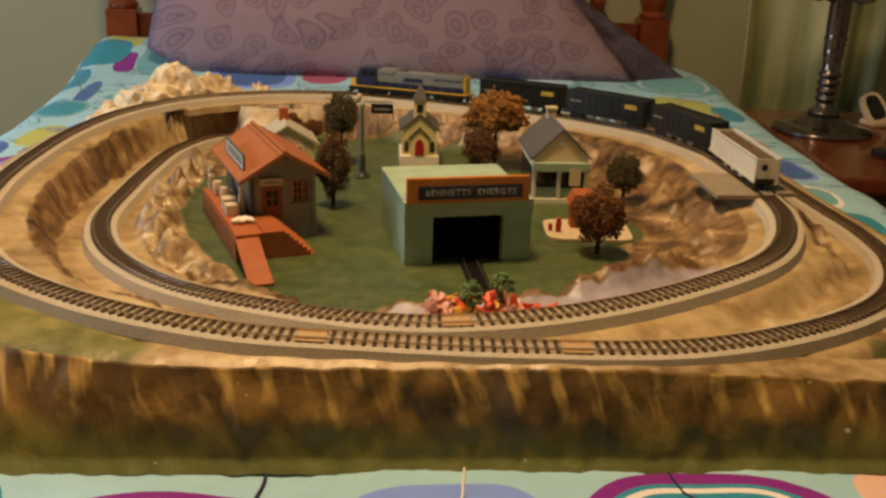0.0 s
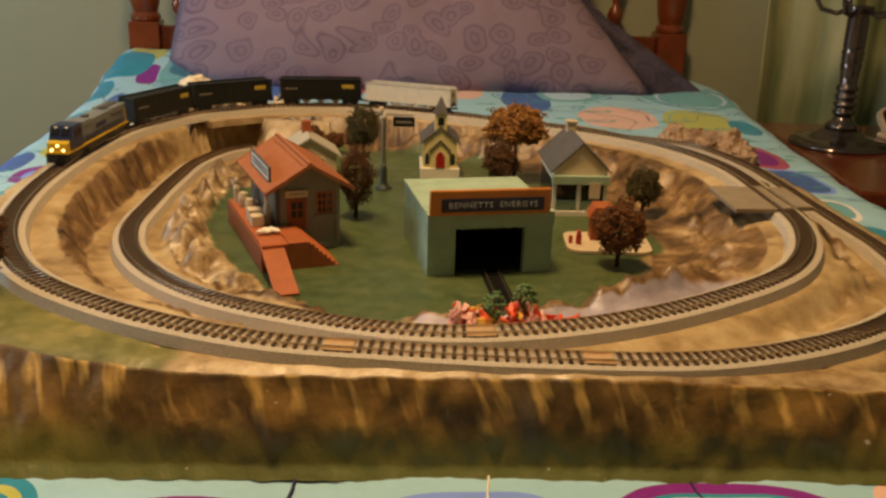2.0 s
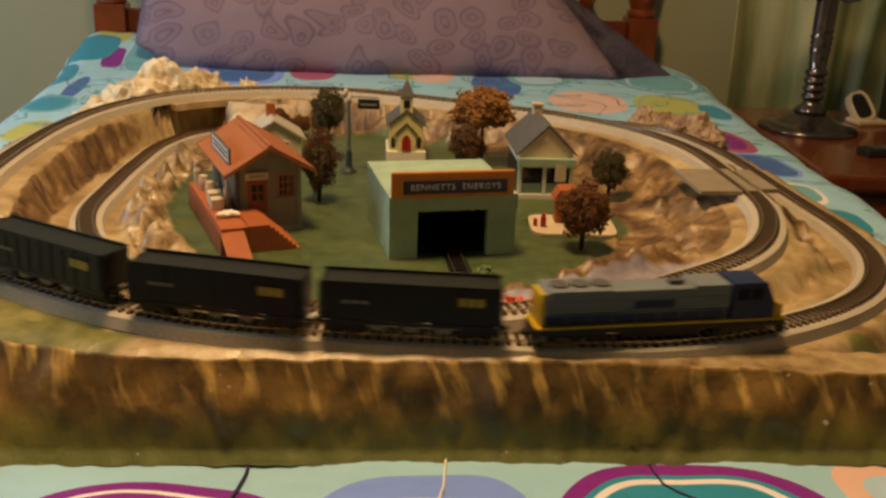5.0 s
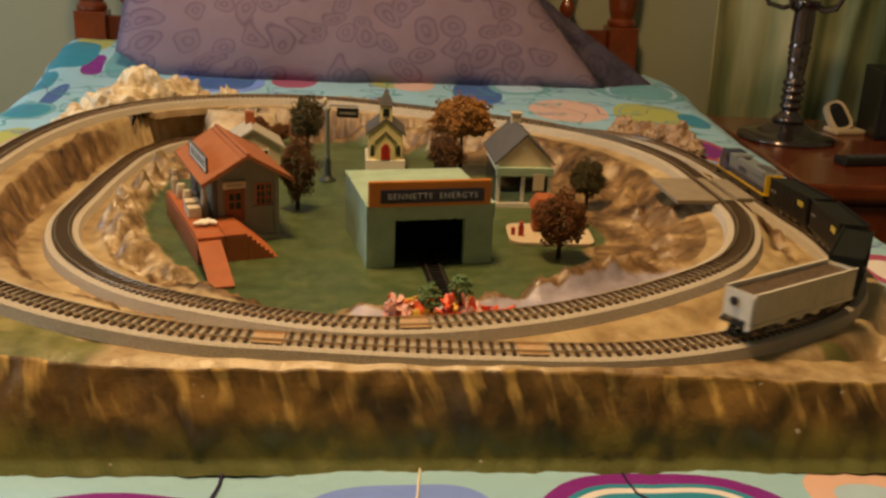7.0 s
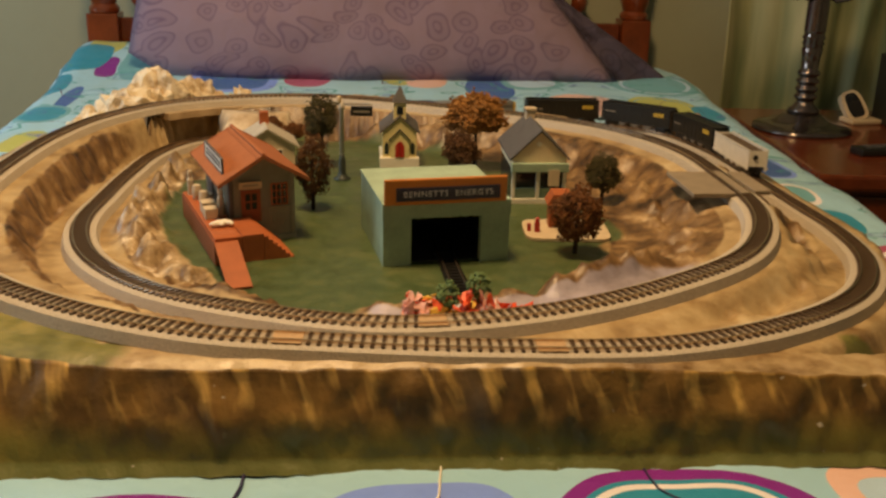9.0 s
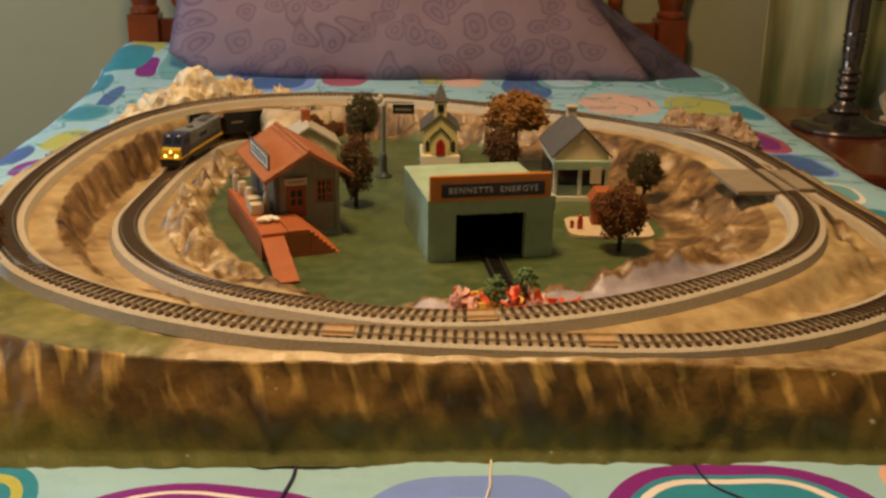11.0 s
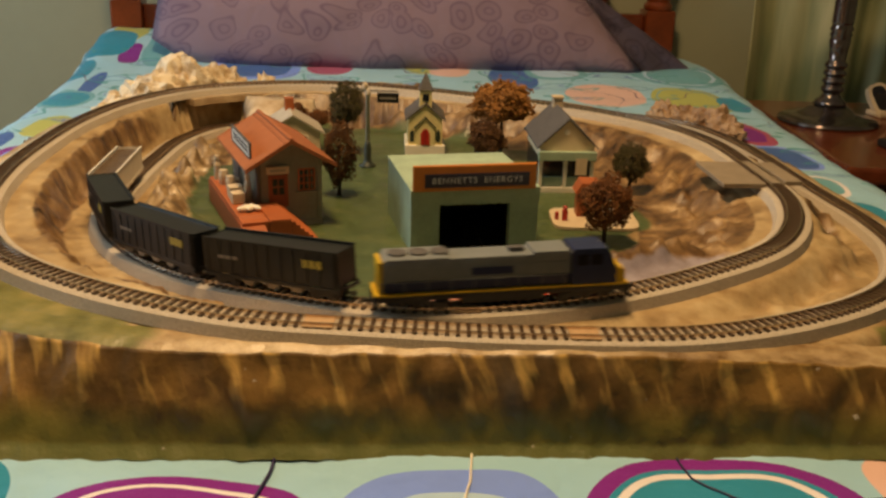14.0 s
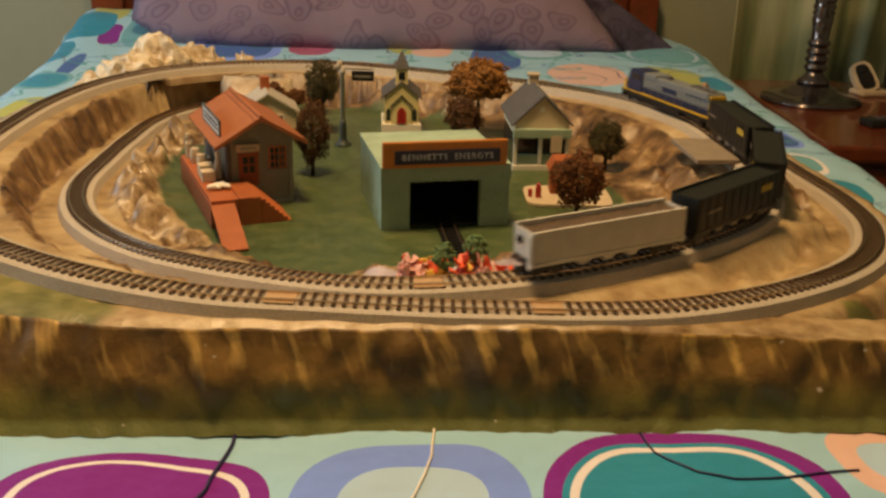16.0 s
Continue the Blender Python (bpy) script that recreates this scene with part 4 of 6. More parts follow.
def station():
    st = thing("freight_station", pose(-0.1772, 1.171, G, 0, 0, 22.8), "grey sided freight station with orange-brown gabled roof", "model building")
    w, d, h, apex, rx = 0.0405, 0.151, 0.0870, 0.1105, 0.0
    part("wall_shell", prism(bmesh.new(), [(-w, 0), (w, 0), (w, h), (rx, apex), (-w, h)], 0, d), M["slate"], st, "grey-green board siding")
    for k in range(16):
        x = -w + 0.0052 * k + 0.0012
        z1 = apex - abs(x - rx) * (apex - h) / w - 0.002
        part("batten", cube(x, x + 0.0009, -0.0007, -0.0001, 0.001, z1), M["slate"], st)
    for k in range(22):
        y = 0.003 + 0.0068 * k
        part("batten", cube(-w - 0.0007, -w - 0.0001, y, y + 0.0009, 0.001, h - 0.003), M["slate"], st)
    k = (apex - h) / w
    for sgn in (-1, 1):
        x1, z1 = sgn * (w + 0.0165), h - k * 0.0165
        slope = part("roof_slope", prism(bmesh.new(), [(rx, apex + 0.003), (x1, z1 + 0.003), (x1, z1 + 0.0004), (rx, apex + 0.0004)], -0.0163, d + 0.0138), M["roof_red"], st, "orange-brown roof slope")
        for y in (-0.0163, d + 0.0118):
            fascia = [(rx, apex + 0.0036), (x1, z1 + 0.0036), (x1, z1 - 0.0016), (rx, apex - 0.0016)]
            part("fascia", prism(bmesh.new(), fascia, y - 0.0012, y + 0.0008), M["roof_red"], slope)
    part("ridge_board", cube(rx - 0.0022, rx + 0.0022, -0.0163, d + 0.0138, apex + 0.0015, apex + 0.0048), M["roof_red"], st)
    # seams of the roofing sheets
    for sgn in (-1, 1):
        x1, z1 = sgn * (w + 0.016), h - k * 0.016
        for u in (0.10, 0.13):
            part("roof_seam", prism(bmesh.new(), [(rx + (x1 - rx) * u, apex + (z1 - apex) * u + 0.0030), (rx + (x1 - rx) * (u + 0.014), apex + (z1 - apex) * (u + 0.014) + 0.0030), (rx + (x1 - rx) * (u + 0.014), apex + (z1 - apex) * (u + 0.014) + 0.0038), (rx + (x1 - rx) * u, apex + (z1 - apex) * u + 0.0038)], -0.0158, d + 0.0132), M["roof_red"], st)
    # freight door with its name board, and the window
    door = part("door", cube(-0.0235, -0.0045, -0.0022, -0.0001, 0.0265, 0.067), M["door_brown"], st, "red-brown panelled door")
    for x in (-0.0212, -0.0130):
        for z in (0.0425, 0.0535):
            part("pane", cube(x, x + 0.0060, -0.0027, -0.0021, z, z + 0.0088), M["pane"], door)
    part("door_frame", cube(-0.0260, -0.0238, -0.0026, -0.0001, 0.0265, 0.069), M["door_brown"], st)
    part("door_frame", cube(-0.0042, -0.0020, -0.0026, -0.0001, 0.0265, 0.069), M["door_brown"], st)
    nb = part("name_board", cube(-0.0290, -0.0010, -0.006, -0.0015, 0.0695, 0.0785), M["cream"], st, "cream name board over the door")
    part("lettering_bar", cube(-0.0245, -0.0055, -0.0064, -0.0059, 0.0730, 0.0752), M["steel"], nb)
    window("window", st, 0.0220, 0.0590, 0.0105, 0.0140, -0.0004, M["window_red"], bars=(2, 2))
    part("sill", cube(0.0085, 0.0355, -0.0040, -0.0002, 0.0408, 0.0442), M["slate"], st)
    part("base_board", cube(0.0090, w + 0.0012, -0.0032, -0.0002, 0, 0.0062), M["slate"], st)
    part("corner_post", cube(-w - 0.001, -w + 0.005, -0.0017, 0.004, 0, h - 0.002), M["roof_grey"], st)
    part("corner_post", cube(w - 0.0045, w + 0.0010, -0.0017, 0.004, 0, h - 0.002), M["slate"], st)
    part("side_door", cube(-w - 0.0018, -w - 0.0009, 0.040, 0.066, 0.034, 0.072), M["roof_grey"], st)
    part("side_door", cube(-w - 0.0018, -w - 0.0009, 0.098, 0.124, 0.034, 0.072), M["roof_grey"], st)
    # long white name board on the roof slope
    b = part("roof_board", cube(-0.0008, 0.0008, -0.054, 0.054, 0, 0.0185), M["white"], st, "white roof name board with dark border")
    b.matrix_local = pose(-0.0450, 0.062, h + 0.0012)
    f = bmesh.new()
    for q in ((-0.0545, 0.0545, -0.002, 0), (-0.0545, 0.0545, 0.0170, 0.0190), (-0.0545, -0.0522, 0, 0.017), (0.0522, 0.0545, 0, 0.017)):
        box(f, -0.0014, 0.0014, q[0], q[1], q[2], q[3])
    part("border", f, M["roof_grey"], b)
    for z, n in ((0.0045, 5), (0.0098, 6)):
        for i in range(n):
            y = -0.044 + 0.088 * i / n
            part("lettering_bar", cube(-0.0013, -0.0009, y, y + 0.088 / n - 0.003, z, z + 0.0030), M["roof_grey"], b)
    # platform of terracotta planks round two sides
    top = 0.0330
    pf = part("platform", cube(-0.0740, -w - 0.0020, -0.0735, 0.140, 0, top, bevel=0.0006), M["brick_red"], st, "terracotta loading platform")
    part("skirt", cube(-0.0752, -0.0742, -0.0735, 0.140, 0, top - 0.004), M["door_brown"], pf, "dull red-brown platform skirt")
    part("platform_front", cube(-w - 0.0015, -0.0162, -0.0735, -0.0022, 0, top, bevel=0.0006), M["brick_red"], st)
    for i in range(7):
        y = -0.0735 + 0.0102 * i
        part("plank", cube(-w - 0.0012, -0.0166, y + 0.0004, y + 0.0098, top, top + 0.0006), M["brick_red"], pf)
    n = 7
    for i in range(n):
        x = -0.0158 + 0.0354 * i / n
        part("step", cube(x, x + 0.0354 / n, -0.0735, -0.0040, 0, top * (1 - (i + 0.7) / n), bevel=0.0003), M["brick_red"], st)
    # the ramp slopes down from the corner of the platform to the ground
    bm = bmesh.new()
    into = st.matrix_world.inverted()
    up, down = into @ Vector((-0.2125, 1.0990, G + top)), into @ Vector((-0.1758, 1.0005, G + 0.0010))
    d2 = (down - up).normalized()
    across = Vector((-d2.y, d2.x, 0)).normalized() * 0.0136
    lift = Vector((0, 0, 0.0022))
    q = [bm.verts.new(c + sgn * across + e) for e in (Vector(), lift) for c, sgn in ((up, -1), (up, 1), (down, 1), (down, -1))]
    for face in ((3, 2, 1, 0), (4, 5, 6, 7), (0, 1, 5, 4), (1, 2, 6, 5), (2, 3, 7, 6), (3, 0, 4, 7)):
        bm.faces.new([q[i] for i in face])
    bmesh.ops.recalc_face_normals(bm, faces=bm.faces)
    part("ramp", bm, M["brick_red"], st, "terracotta loading ramp")
    return st


def freight(st_m):
    """Barrels, crates and sacks that stand on the platform."""
    top = 0.0332
    def put(name, x, y, bm, mat, label, cat):
        ob = obj(name, bm, mat)
        ob.matrix_world = st_m @ pose(x, y, top)
        tagged(ob, label, cat, "freight on the platform")
    for x, y in ((-0.062, 0.098), (-0.059, 0.066)):
        put("barrel", x, y, lathe(bmesh.new(), [(0.0055, 0), (0.0068, 0.007), (0.0068, 0.012), (0.0055, 0.019)], 14), M["cream"], "small cream barrel on the loading platform", "barrel")
    for x, y, a in ((-0.060, 0.034, 0.018), (-0.062, 0.010, 0.016), (-0.052, 0.082, 0.013)):
        put("crate", x, y, cube(-a / 2, a / 2, -a / 2, a / 2, 0, a * 0.85, bevel=0.0012), M["cream"], "small cream crate on the loading platform", "crate")
    for x, y, h in ((-0.066, 0.122, 0.033), (-0.048, 0.016, 0.034)):
        put("milk_can", x, y, lathe(bmesh.new(), [(0.0042, 0), (0.0046, h * 0.6), (0.0026, h * 0.75), (0.0034, h * 0.86), (0.003, h)], 12), M["cream"], "slim cream can standing on the platform", "can")
    bm = bmesh.new()
    for k in range(5):
        bmesh.ops.create_icosphere(bm, subdivisions=2, radius=0.005, matrix=pose(-0.008 + 0.004 * k, -0.004 + 0.005 * (k % 2), 0.004, 0, 0, 30 * k) @ Matrix.Diagonal((1.5, 0.8, 0.7, 1)))
    put("sacks", -0.056, -0.026, bm, M["white"], "heap of pale sacks at the ramp", "sack")


def church():
    c = thing("church", pose(-0.015, 1.55, G, 0, 0, 3) @ Matrix.Scale(0.94, 4), "small yellow church with red door and grey steeple", "model building")
    w, d, h, apex = 0.029, 0.085, 0.064, 0.088
    part("base", cube(-0.034, 0.034, -0.006, d + 0.002, 0, 0.0185, bevel=0.001), M["white"], c, "white stone base")
    bm = prism(bmesh.new(), [(-w, 0.0185), (w, 0.0185), (w, h), (0, apex), (-w, h)], 0, d)
    part("wall_shell", bm, M["yellow"], c)
    roof_slabs(c, w, -0.003, d + 0.003, h, apex, 0.006, 0.003, M["roof_grey"])
    # porch with its own gable
    bm = prism(bmesh.new(), [(-0.016, 0.0185), (0.016, 0.0185), (0.016, 0.050), (0, 0.066), (-0.016, 0.050)], -0.0055, -0.0002)
    p = part("porch", bm, M["yellow"], c)
    roof_slabs(p, 0.016, -0.008, -0.0003, 0.050, 0.066, 0.003, 0.0022, M["iron"], "porch_roof")
    arch = [(-0.0078, 0.020), (0.0078, 0.020), (0.0078, 0.038), (0.0045, 0.045), (0, 0.048), (-0.0045, 0.045), (-0.0078, 0.038)]
    dr = part("door", prism(bmesh.new(), arch, -0.0070, -0.0056), M["red"], c, "red arched double door")
    part("door_split", cube(-0.0004, 0.0004, -0.0074, -0.0069, 0.020, 0.0475), M["cavity"], dr)
    for x in (-0.0225, 0.0225):
        a = [(x - 0.0035, 0.024), (x + 0.0035, 0.024), (x + 0.0035, 0.040), (x, 0.046), (x - 0.0035, 0.040)]
        part("lancet_window", prism(bmesh.new(), a, -0.0010, -0.0001), M["iron"], c)
    t = part("tower", cube(-0.0105, 0.0105, 0.004, 0.025, 0.070, 0.112, bevel=0.0006), M["yellow"], c, "square yellow bell tower")
    part("louvre", cube(-0.0055, 0.0055, 0.0031, 0.0039, 0.093, 0.106), M["pane"], t)
    bm = bmesh.new()
    v = [bm.verts.new(p) for p in ((-0.0125, 0.002, 0.112), (0.0125, 0.002, 0.112), (0.0125, 0.027, 0.112), (-0.0125, 0.027, 0.112), (0, 0.0145, 0.142))]
    for q in ((3, 2, 1, 0), (0, 1, 4), (1, 2, 4), (2, 3, 4), (3, 0, 4)):
        bm.faces.new([v[i] for i in q])
    part("spire", bm, M["roof_grey"], c)


def house():
    hs = thing("shop_house", pose(0.1895, 1.356, G, 0, 0, 3.5), "white gabled house over a teal shop front", "model building")
    w, d, h, apex = 0.0385, 0.125, 0.0680, 0.1050
    part("upper_wall", prism(bmesh.new(), [(-w, 0.050), (w, 0.050), (w, h), (0, apex), (-w, h)], 0, d), M["gable"], hs, "cream gable wall")
    part("lower_wall", cube(-w + 0.001, w - 0.001, 0.007, d - 0.001, 0, 0.0498), M["pane"], hs)
    part("cornice", cube(-w - 0.003, w + 0.003, -0.0075, 0.0, 0.048, 0.061, bevel=0.001), M["teal"], hs, "teal shop cornice")
    part("plinth", cube(-w - 0.002, w + 0.002, -0.004, 0.006, 0, 0.0075, bevel=0.0006), M["white"], hs)
    for x in (-w - 0.001, -0.004, w - 0.004):
        part("shop_post", cube(x, x + 0.005, -0.003, 0.002, 0.0075, 0.048), M["white"], hs)
    part("shop_wall", cube(-w + 0.0045, -0.0045, 0.002, 0.0065, 0.0078, 0.022), M["teal"], hs)
    part("shop_wall", cube(0.0015, w - 0.0045, 0.002, 0.0065, 0.0078, 0.022), M["teal"], hs)
    part("poster", cube(0.012, 0.028, -0.0090, -0.0079, 0.028, 0.052), M["cream"], hs, "pale notice on the shop front")
    roof_slabs(hs, w, -0.004, d + 0.004, h, apex, 0.005, 0.0035, M["roof_grey"])
    ch = part("chimney", cube(-0.006, 0.008, 0.100, 0.114, 0.095, 0.1165, bevel=0.0006), M["cream"], hs, "cream brick chimney")
    part("cap", cube(-0.0075, 0.0095, 0.0985, 0.1155, 0.1166, 0.1195), M["cream"], ch)
    part("attic_vent", lathe(bmesh.new(), [(0.004, 0), (0.004, 0.001)], 14), M["white"], hs).matrix_local = pose(-0.002, 0.0, 0.088, 90)


def shed():
    s = thing("white_shed", pose(-0.225, 1.53, G, 0, 0, 14) @ Matrix.Scale(1.2, 4), "small grey-roofed building behind the station", "model building")
    part("wall_shell", gable_walls(0.036, 0.06, 0.030, 0.052), M["cream"], s)
    roof_slabs(s, 0.036, -0.004, 0.064, 0.030, 0.052, 0.006, 0.003, M["pale_grey"])
    part("chimney", cube(-0.006, 0.006, 0.04, 0.052, 0.045, 0.068), M["brick_red"], s, "red brick chimney")
    window("window", s, 0.014, 0.018, 0.006, 0.008, -0.0004, M["white"])


def pole():
    p = thing("signal_pole", pose(-0.102, 1.472, G), "grey signal pole with a black sign arm", "signal")
    part("foot", lathe(bmesh.new(), [(0.0135, 0), (0.0135, 0.002), (0.008, 0.005), (0.0056, 0.012), (0.0056, 0.030), (0.0045, 0.034), (0.0038, 0.040)], 18), M["iron"], p, "dark turned foot", True)
    part("mast", lathe(bmesh.new(), [(0.0036, 0.040), (0.0030, 0.108), (0.0048, 0.109), (0.0048, 0.114), (0.0015, 0.122)], 14), M["pale_grey"], p, "pale grey mast", smooth=True)
    part("arm", cube(-0.014, 0.046, -0.001, 0.001, 0.1165, 0.1185), M["steel"], p)
    s = part("sign_box", cube(0.014, 0.047, -0.003, 0.003, 0.100, 0.1145, bevel=0.0008), M["black"], p, "black sign box")
    part("lettering_bar", cube(0.018, 0.043, -0.0035, -0.0029, 0.1055, 0.1085), M["steel"], s)
    part("lamp_head", lathe(bmesh.new(), [(0.003, 0), (0.0042, 0.004), (0.0036, 0.009), (0.001, 0.011)], 12, (-0.004, 0, 0.119)), M["cream"], p)


def filling_pad():
    pd = thing("filling_station_pad", pose(0.212, 1.225, G), "cream curved forecourt pad with red pump", "model building")
    bm = bmesh.new()
    n = 28
    top = []
    for i in range(n):
        a = 2 * math.pi * i / n
        c, s = math.cos(a), math.sin(a)
        top.append((0.056 * math.copysign(abs(c) ** 0.3, c), 0.042 * math.copysign(abs(s) ** 0.4, s)))
    lo, hi = [bm.verts.new((x, y, 0)) for x, y in top], [bm.verts.new((x, y, 0.004)) for x, y in top]
    bm.faces.new(hi)
    for i in range(n):
        bm.faces.new((lo[i], lo[(i + 1) % n], hi[(i + 1) % n], hi[i]))
    part("pad", bm, M["cream"], pd)
    part("kiosk", cube(-0.022, 0.010, 0.004, 0.030, 0.004, 0.036, bevel=0.001), M["brick_red"], pd, "small brick-red kiosk")
    bm = prism(bmesh.new(), [(-0.026, 0.036), (0.014, 0.036), (0.006, 0.050), (-0.018, 0.050)], 0.0, 0.034)
    part("kiosk_roof", bm, M["brick_red"], pd)
    pm = part("pump", cube(-0.043, -0.036, -0.016, -0.010, 0.004, 0.018, bevel=0.001), M["red"], pd, "red fuel pump")
    part("globe", lathe(bmesh.new(), [(0.001, 0), (0.003, 0.002), (0.003, 0.004), (0.001, 0.006)], 12, (-0.0395, -0.013, 0.018)), M["red"], pm)
    part("pump", cube(-0.052, -0.047, -0.012, -0.007, 0.004, 0.014, bevel=0.001), M["red"], pd, "red fuel pump")


def tree(name, x, y, z, height, radius, mat, seed, label, lobes=1, flat=0.9, low=0.35):
    """A model tree: wire trunk with limbs and a crown of foam flock clumps."""
    rnd = random.Random(seed)
    t = thing(name, pose(x, y, z), label, "model tree", "trees of the village")
    bm = bmesh.new()
    tube(bm, [(0, 0, -0.003), (0.0006, 0, height * 0.25), (-0.0006, 0.0004, height * 0.5), (0.0004, 0, height * 0.85)], [0.0032, 0.0026, 0.002, 0.0008], 8)
    for k in range(7):
        a, z0 = rnd.uniform(0, 6.28), height * rnd.uniform(low, 0.7)
        r = radius * rnd.uniform(0.5, 0.8)
        tube(bm, [(0, 0, z0), (math.cos(a) * r * 0.5, math.sin(a) * r * 0.5, z0 + r * 0.35), (math.cos(a) * r, math.sin(a) * r, z0 + r * 0.8)], [0.0012, 0.0009, 0.0004], 5)
    part("trunk", bm, M["bark"], t)
    base = height * low
    mid, half = (base + height) / 2, (height - base) / 2
    part_from("crown", flock(rnd, 3600, seed, radius, half, mid, flat), mat, t)
    return t


def flock(rnd, n, seed, radius, half, mid, flat):
    """Points, faces of many small uneven foam crumbs that fill a lumpy crown."""
    tmp = bmesh.new()
    bmesh.ops.create_icosphere(tmp, subdivisions=1, radius=1)
    tv = np.array([v.co for v in tmp.verts])
    tf = np.array([[v.index for v in f.verts] for f in tmp.faces])
    tmp.free()
    vs, fs = [], []
    for i in range(n):
        d = Vector((rnd.gauss(0, 1), rnd.gauss(0, 1), rnd.gauss(0, 1))).normalized()
        k = rnd.uniform(0.35, 1.0) ** 0.4 + max(0, rnd.gauss(0, 0.05))
        k *= 0.88 + 0.34 * noise.noise(d * 2.1 + Vector((seed, 0, 0))) + 0.14 * noise.noise(d * 6 + Vector((0, seed, 0)))
        p = np.array((d.x * radius * k, d.y * radius * k, mid + d.z * half * k * (1.0 if d.z > 0 else flat)))
        s = radius * rnd.uniform(0.018, 0.048)
        r = np.array(Euler((rnd.uniform(0, 6), rnd.uniform(0, 6), 0)).to_matrix())
        vs.append((tv * (s * rnd.uniform(0.9, 1.9), s, s * rnd.uniform(0.6, 1.0))) @ r.T + p)
        fs.append(tf + 12 * i)
    return np.concatenate(vs), np.concatenate(fs)


def part_from(name, data, mat, parent):
    me = bpy.data.meshes.new(name)
    me.from_pydata(data[0].tolist(), [], data[1].tolist())
    me.materials.append(mat)
    ob = new(name, me)
    ob.parent = parent
    return ob


def flowers():
    """The bright bunch of artificial flowers and green bushes behind the track."""
    f = thing("flower_patch", pose(0.060, 0.868, 0.062), "bright red, pink and yellow artificial flowers with green bushes", "artificial flowers")
    rnd = random.Random(5)
    for mat, n in (("petal_red", 60), ("petal_pink", 50), ("petal_yellow", 26)):
        bm = bmesh.new()
        bmesh.ops.create_icosphere(bm, subdivisions=1, radius=1)
        for v in bm.verts:
            v.co = Vector((v.co.x, v.co.y * 0.5 * (1 - 0.4 * v.co.x), v.co.z * 0.16 + 0.3 * v.co.x ** 2))
        me = bpy.data.meshes.new("petal")
        bm.to_mesh(me)
        bm.free()
        me.materials.append(M[mat])
        for i in range(n):
            x = rnd.uniform(-0.052, 0.056)
            if mat == "petal_pink":
                x = rnd.choice((rnd.uniform(-0.055, -0.028), rnd.uniform(0.018, 0.04)))
            elif mat == "petal_yellow":
                x = rnd.uniform(-0.035, 0.01)
            elif rnd.random() < 0.5:
                x = rnd.uniform(0.0, 0.064)
            y, z = rnd.uniform(-0.012, 0.012), rnd.uniform(0.004, 0.032) * (1 - abs(x) * 7)
            s = rnd.uniform(0.005, 0.012)
            ob = new("petal", me)
            ob.parent = f
            ob.matrix_local = pose(x, y, z, rnd.uniform(-70, 70), rnd.uniform(-70, 70), rnd.uniform(0, 360)) @ Matrix.Scale(s, 4)
    for x, y, z, r in ((-0.013, 0.004, 0.028, 0.0125), (0.017, 0.012, 0.034, 0.0120), (-0.045, 0.010, 0.016, 0.006)):
        bm = bmesh.new()
        for i in range(110):
            d = Vector((rnd.gauss(0, 1), rnd.gauss(0, 1), rnd.gauss(0, 1))).normalized() * r * rnd.uniform(0.7, 1.05)
            bmesh.ops.create_icosphere(bm, subdivisions=1, radius=r * rnd.uniform(0.12, 0.22), matrix=Matrix.Translation(Vector((x, y, z)) + d))
        tube(bm, [(x, y, 0.0), (x, y, z)], 0.002, 6)
        part("bush", bm, M["bush"], f)


def spur():
    """Short rails from the garage doorway towards the flowers."""
    t = thing("spur_track", pose(0.054, 1.094, G, 0, 0, 7.5), "short dark spur track leading out of the garage", "railway track")
    for x in (-0.008, 0.008):
        part("rail", cube(x - 0.0009, x + 0.0009, -0.115, 0.12, 0.0022, 0.005), M["rail"], t)
    for k in range(16):
        part("tie", cube(-0.0125, 0.0125, -0.112 + 0.0095 * k, -0.1065 + 0.0095 * k, 0.0002, 0.0022), M["black"], t)


def road_plate():
    """Road boards of the level crossing beside and between the rails."""
    pl = thing("level_crossing", pose(0, 0, 0), "grey-tan level crossing boards beside the rails", "level crossing")
    s = s_near(0.431, 1.28)
    p, d = at(s), heading(s)
    ang = math.degrees(math.atan2(d[1], d[0])) - 90
    pl.matrix_world = pose(*p, 0, 0, ang)
    part("road_board", cube(-0.072, -0.0150, -0.056, 0.058, -0.0025, 0.0035, bevel=0.001), M["plate"], pl)
    part("road_board", cube(0.0150, 0.038, -0.044, 0.056, -0.0025, 0.0035, bevel=0.001), M["plate"], pl)
    part("middle_board", cube(-0.0062, 0.0062, -0.052, 0.060, 0.0006, 0.0034), M["plate"], pl)


garage()
STATION = station()
freight(STATION.matrix_world.copy())
church()
house()
shed()
pole()
filling_pad()
tree("tree", 0.212, 1.140, G, 0.088, 0.034, M["leaf_rust"], 1, "rust-brown model tree beside the forecourt", low=0.14)
tree("tree", 0.283, 1.362, G, 0.075, 0.027, M["leaf_dark"], 2, "dark olive model tree beside the house", low=0.2)
tree("tree", -0.130, 1.312, G, 0.106, 0.027, M["leaf_brown"], 3, "tall dark brown model tree behind the station", low=0.08)
tree("tree", -0.140, 1.545, G, 0.120, 0.029, M["leaf_dark"], 4, "dark olive model tree near the signal pole", low=0.38)
tree("tree", 0.082, 1.500, G, 0.072, 0.031, M["leaf_brown"], 5, "dark brown model tree beside the church", low=0.15)
tree("tree", 0.108, 1.555, 0.048, 0.116, 0.053, M["leaf_gold"], 6, "broad golden-brown model tree on the bank", low=0.40)
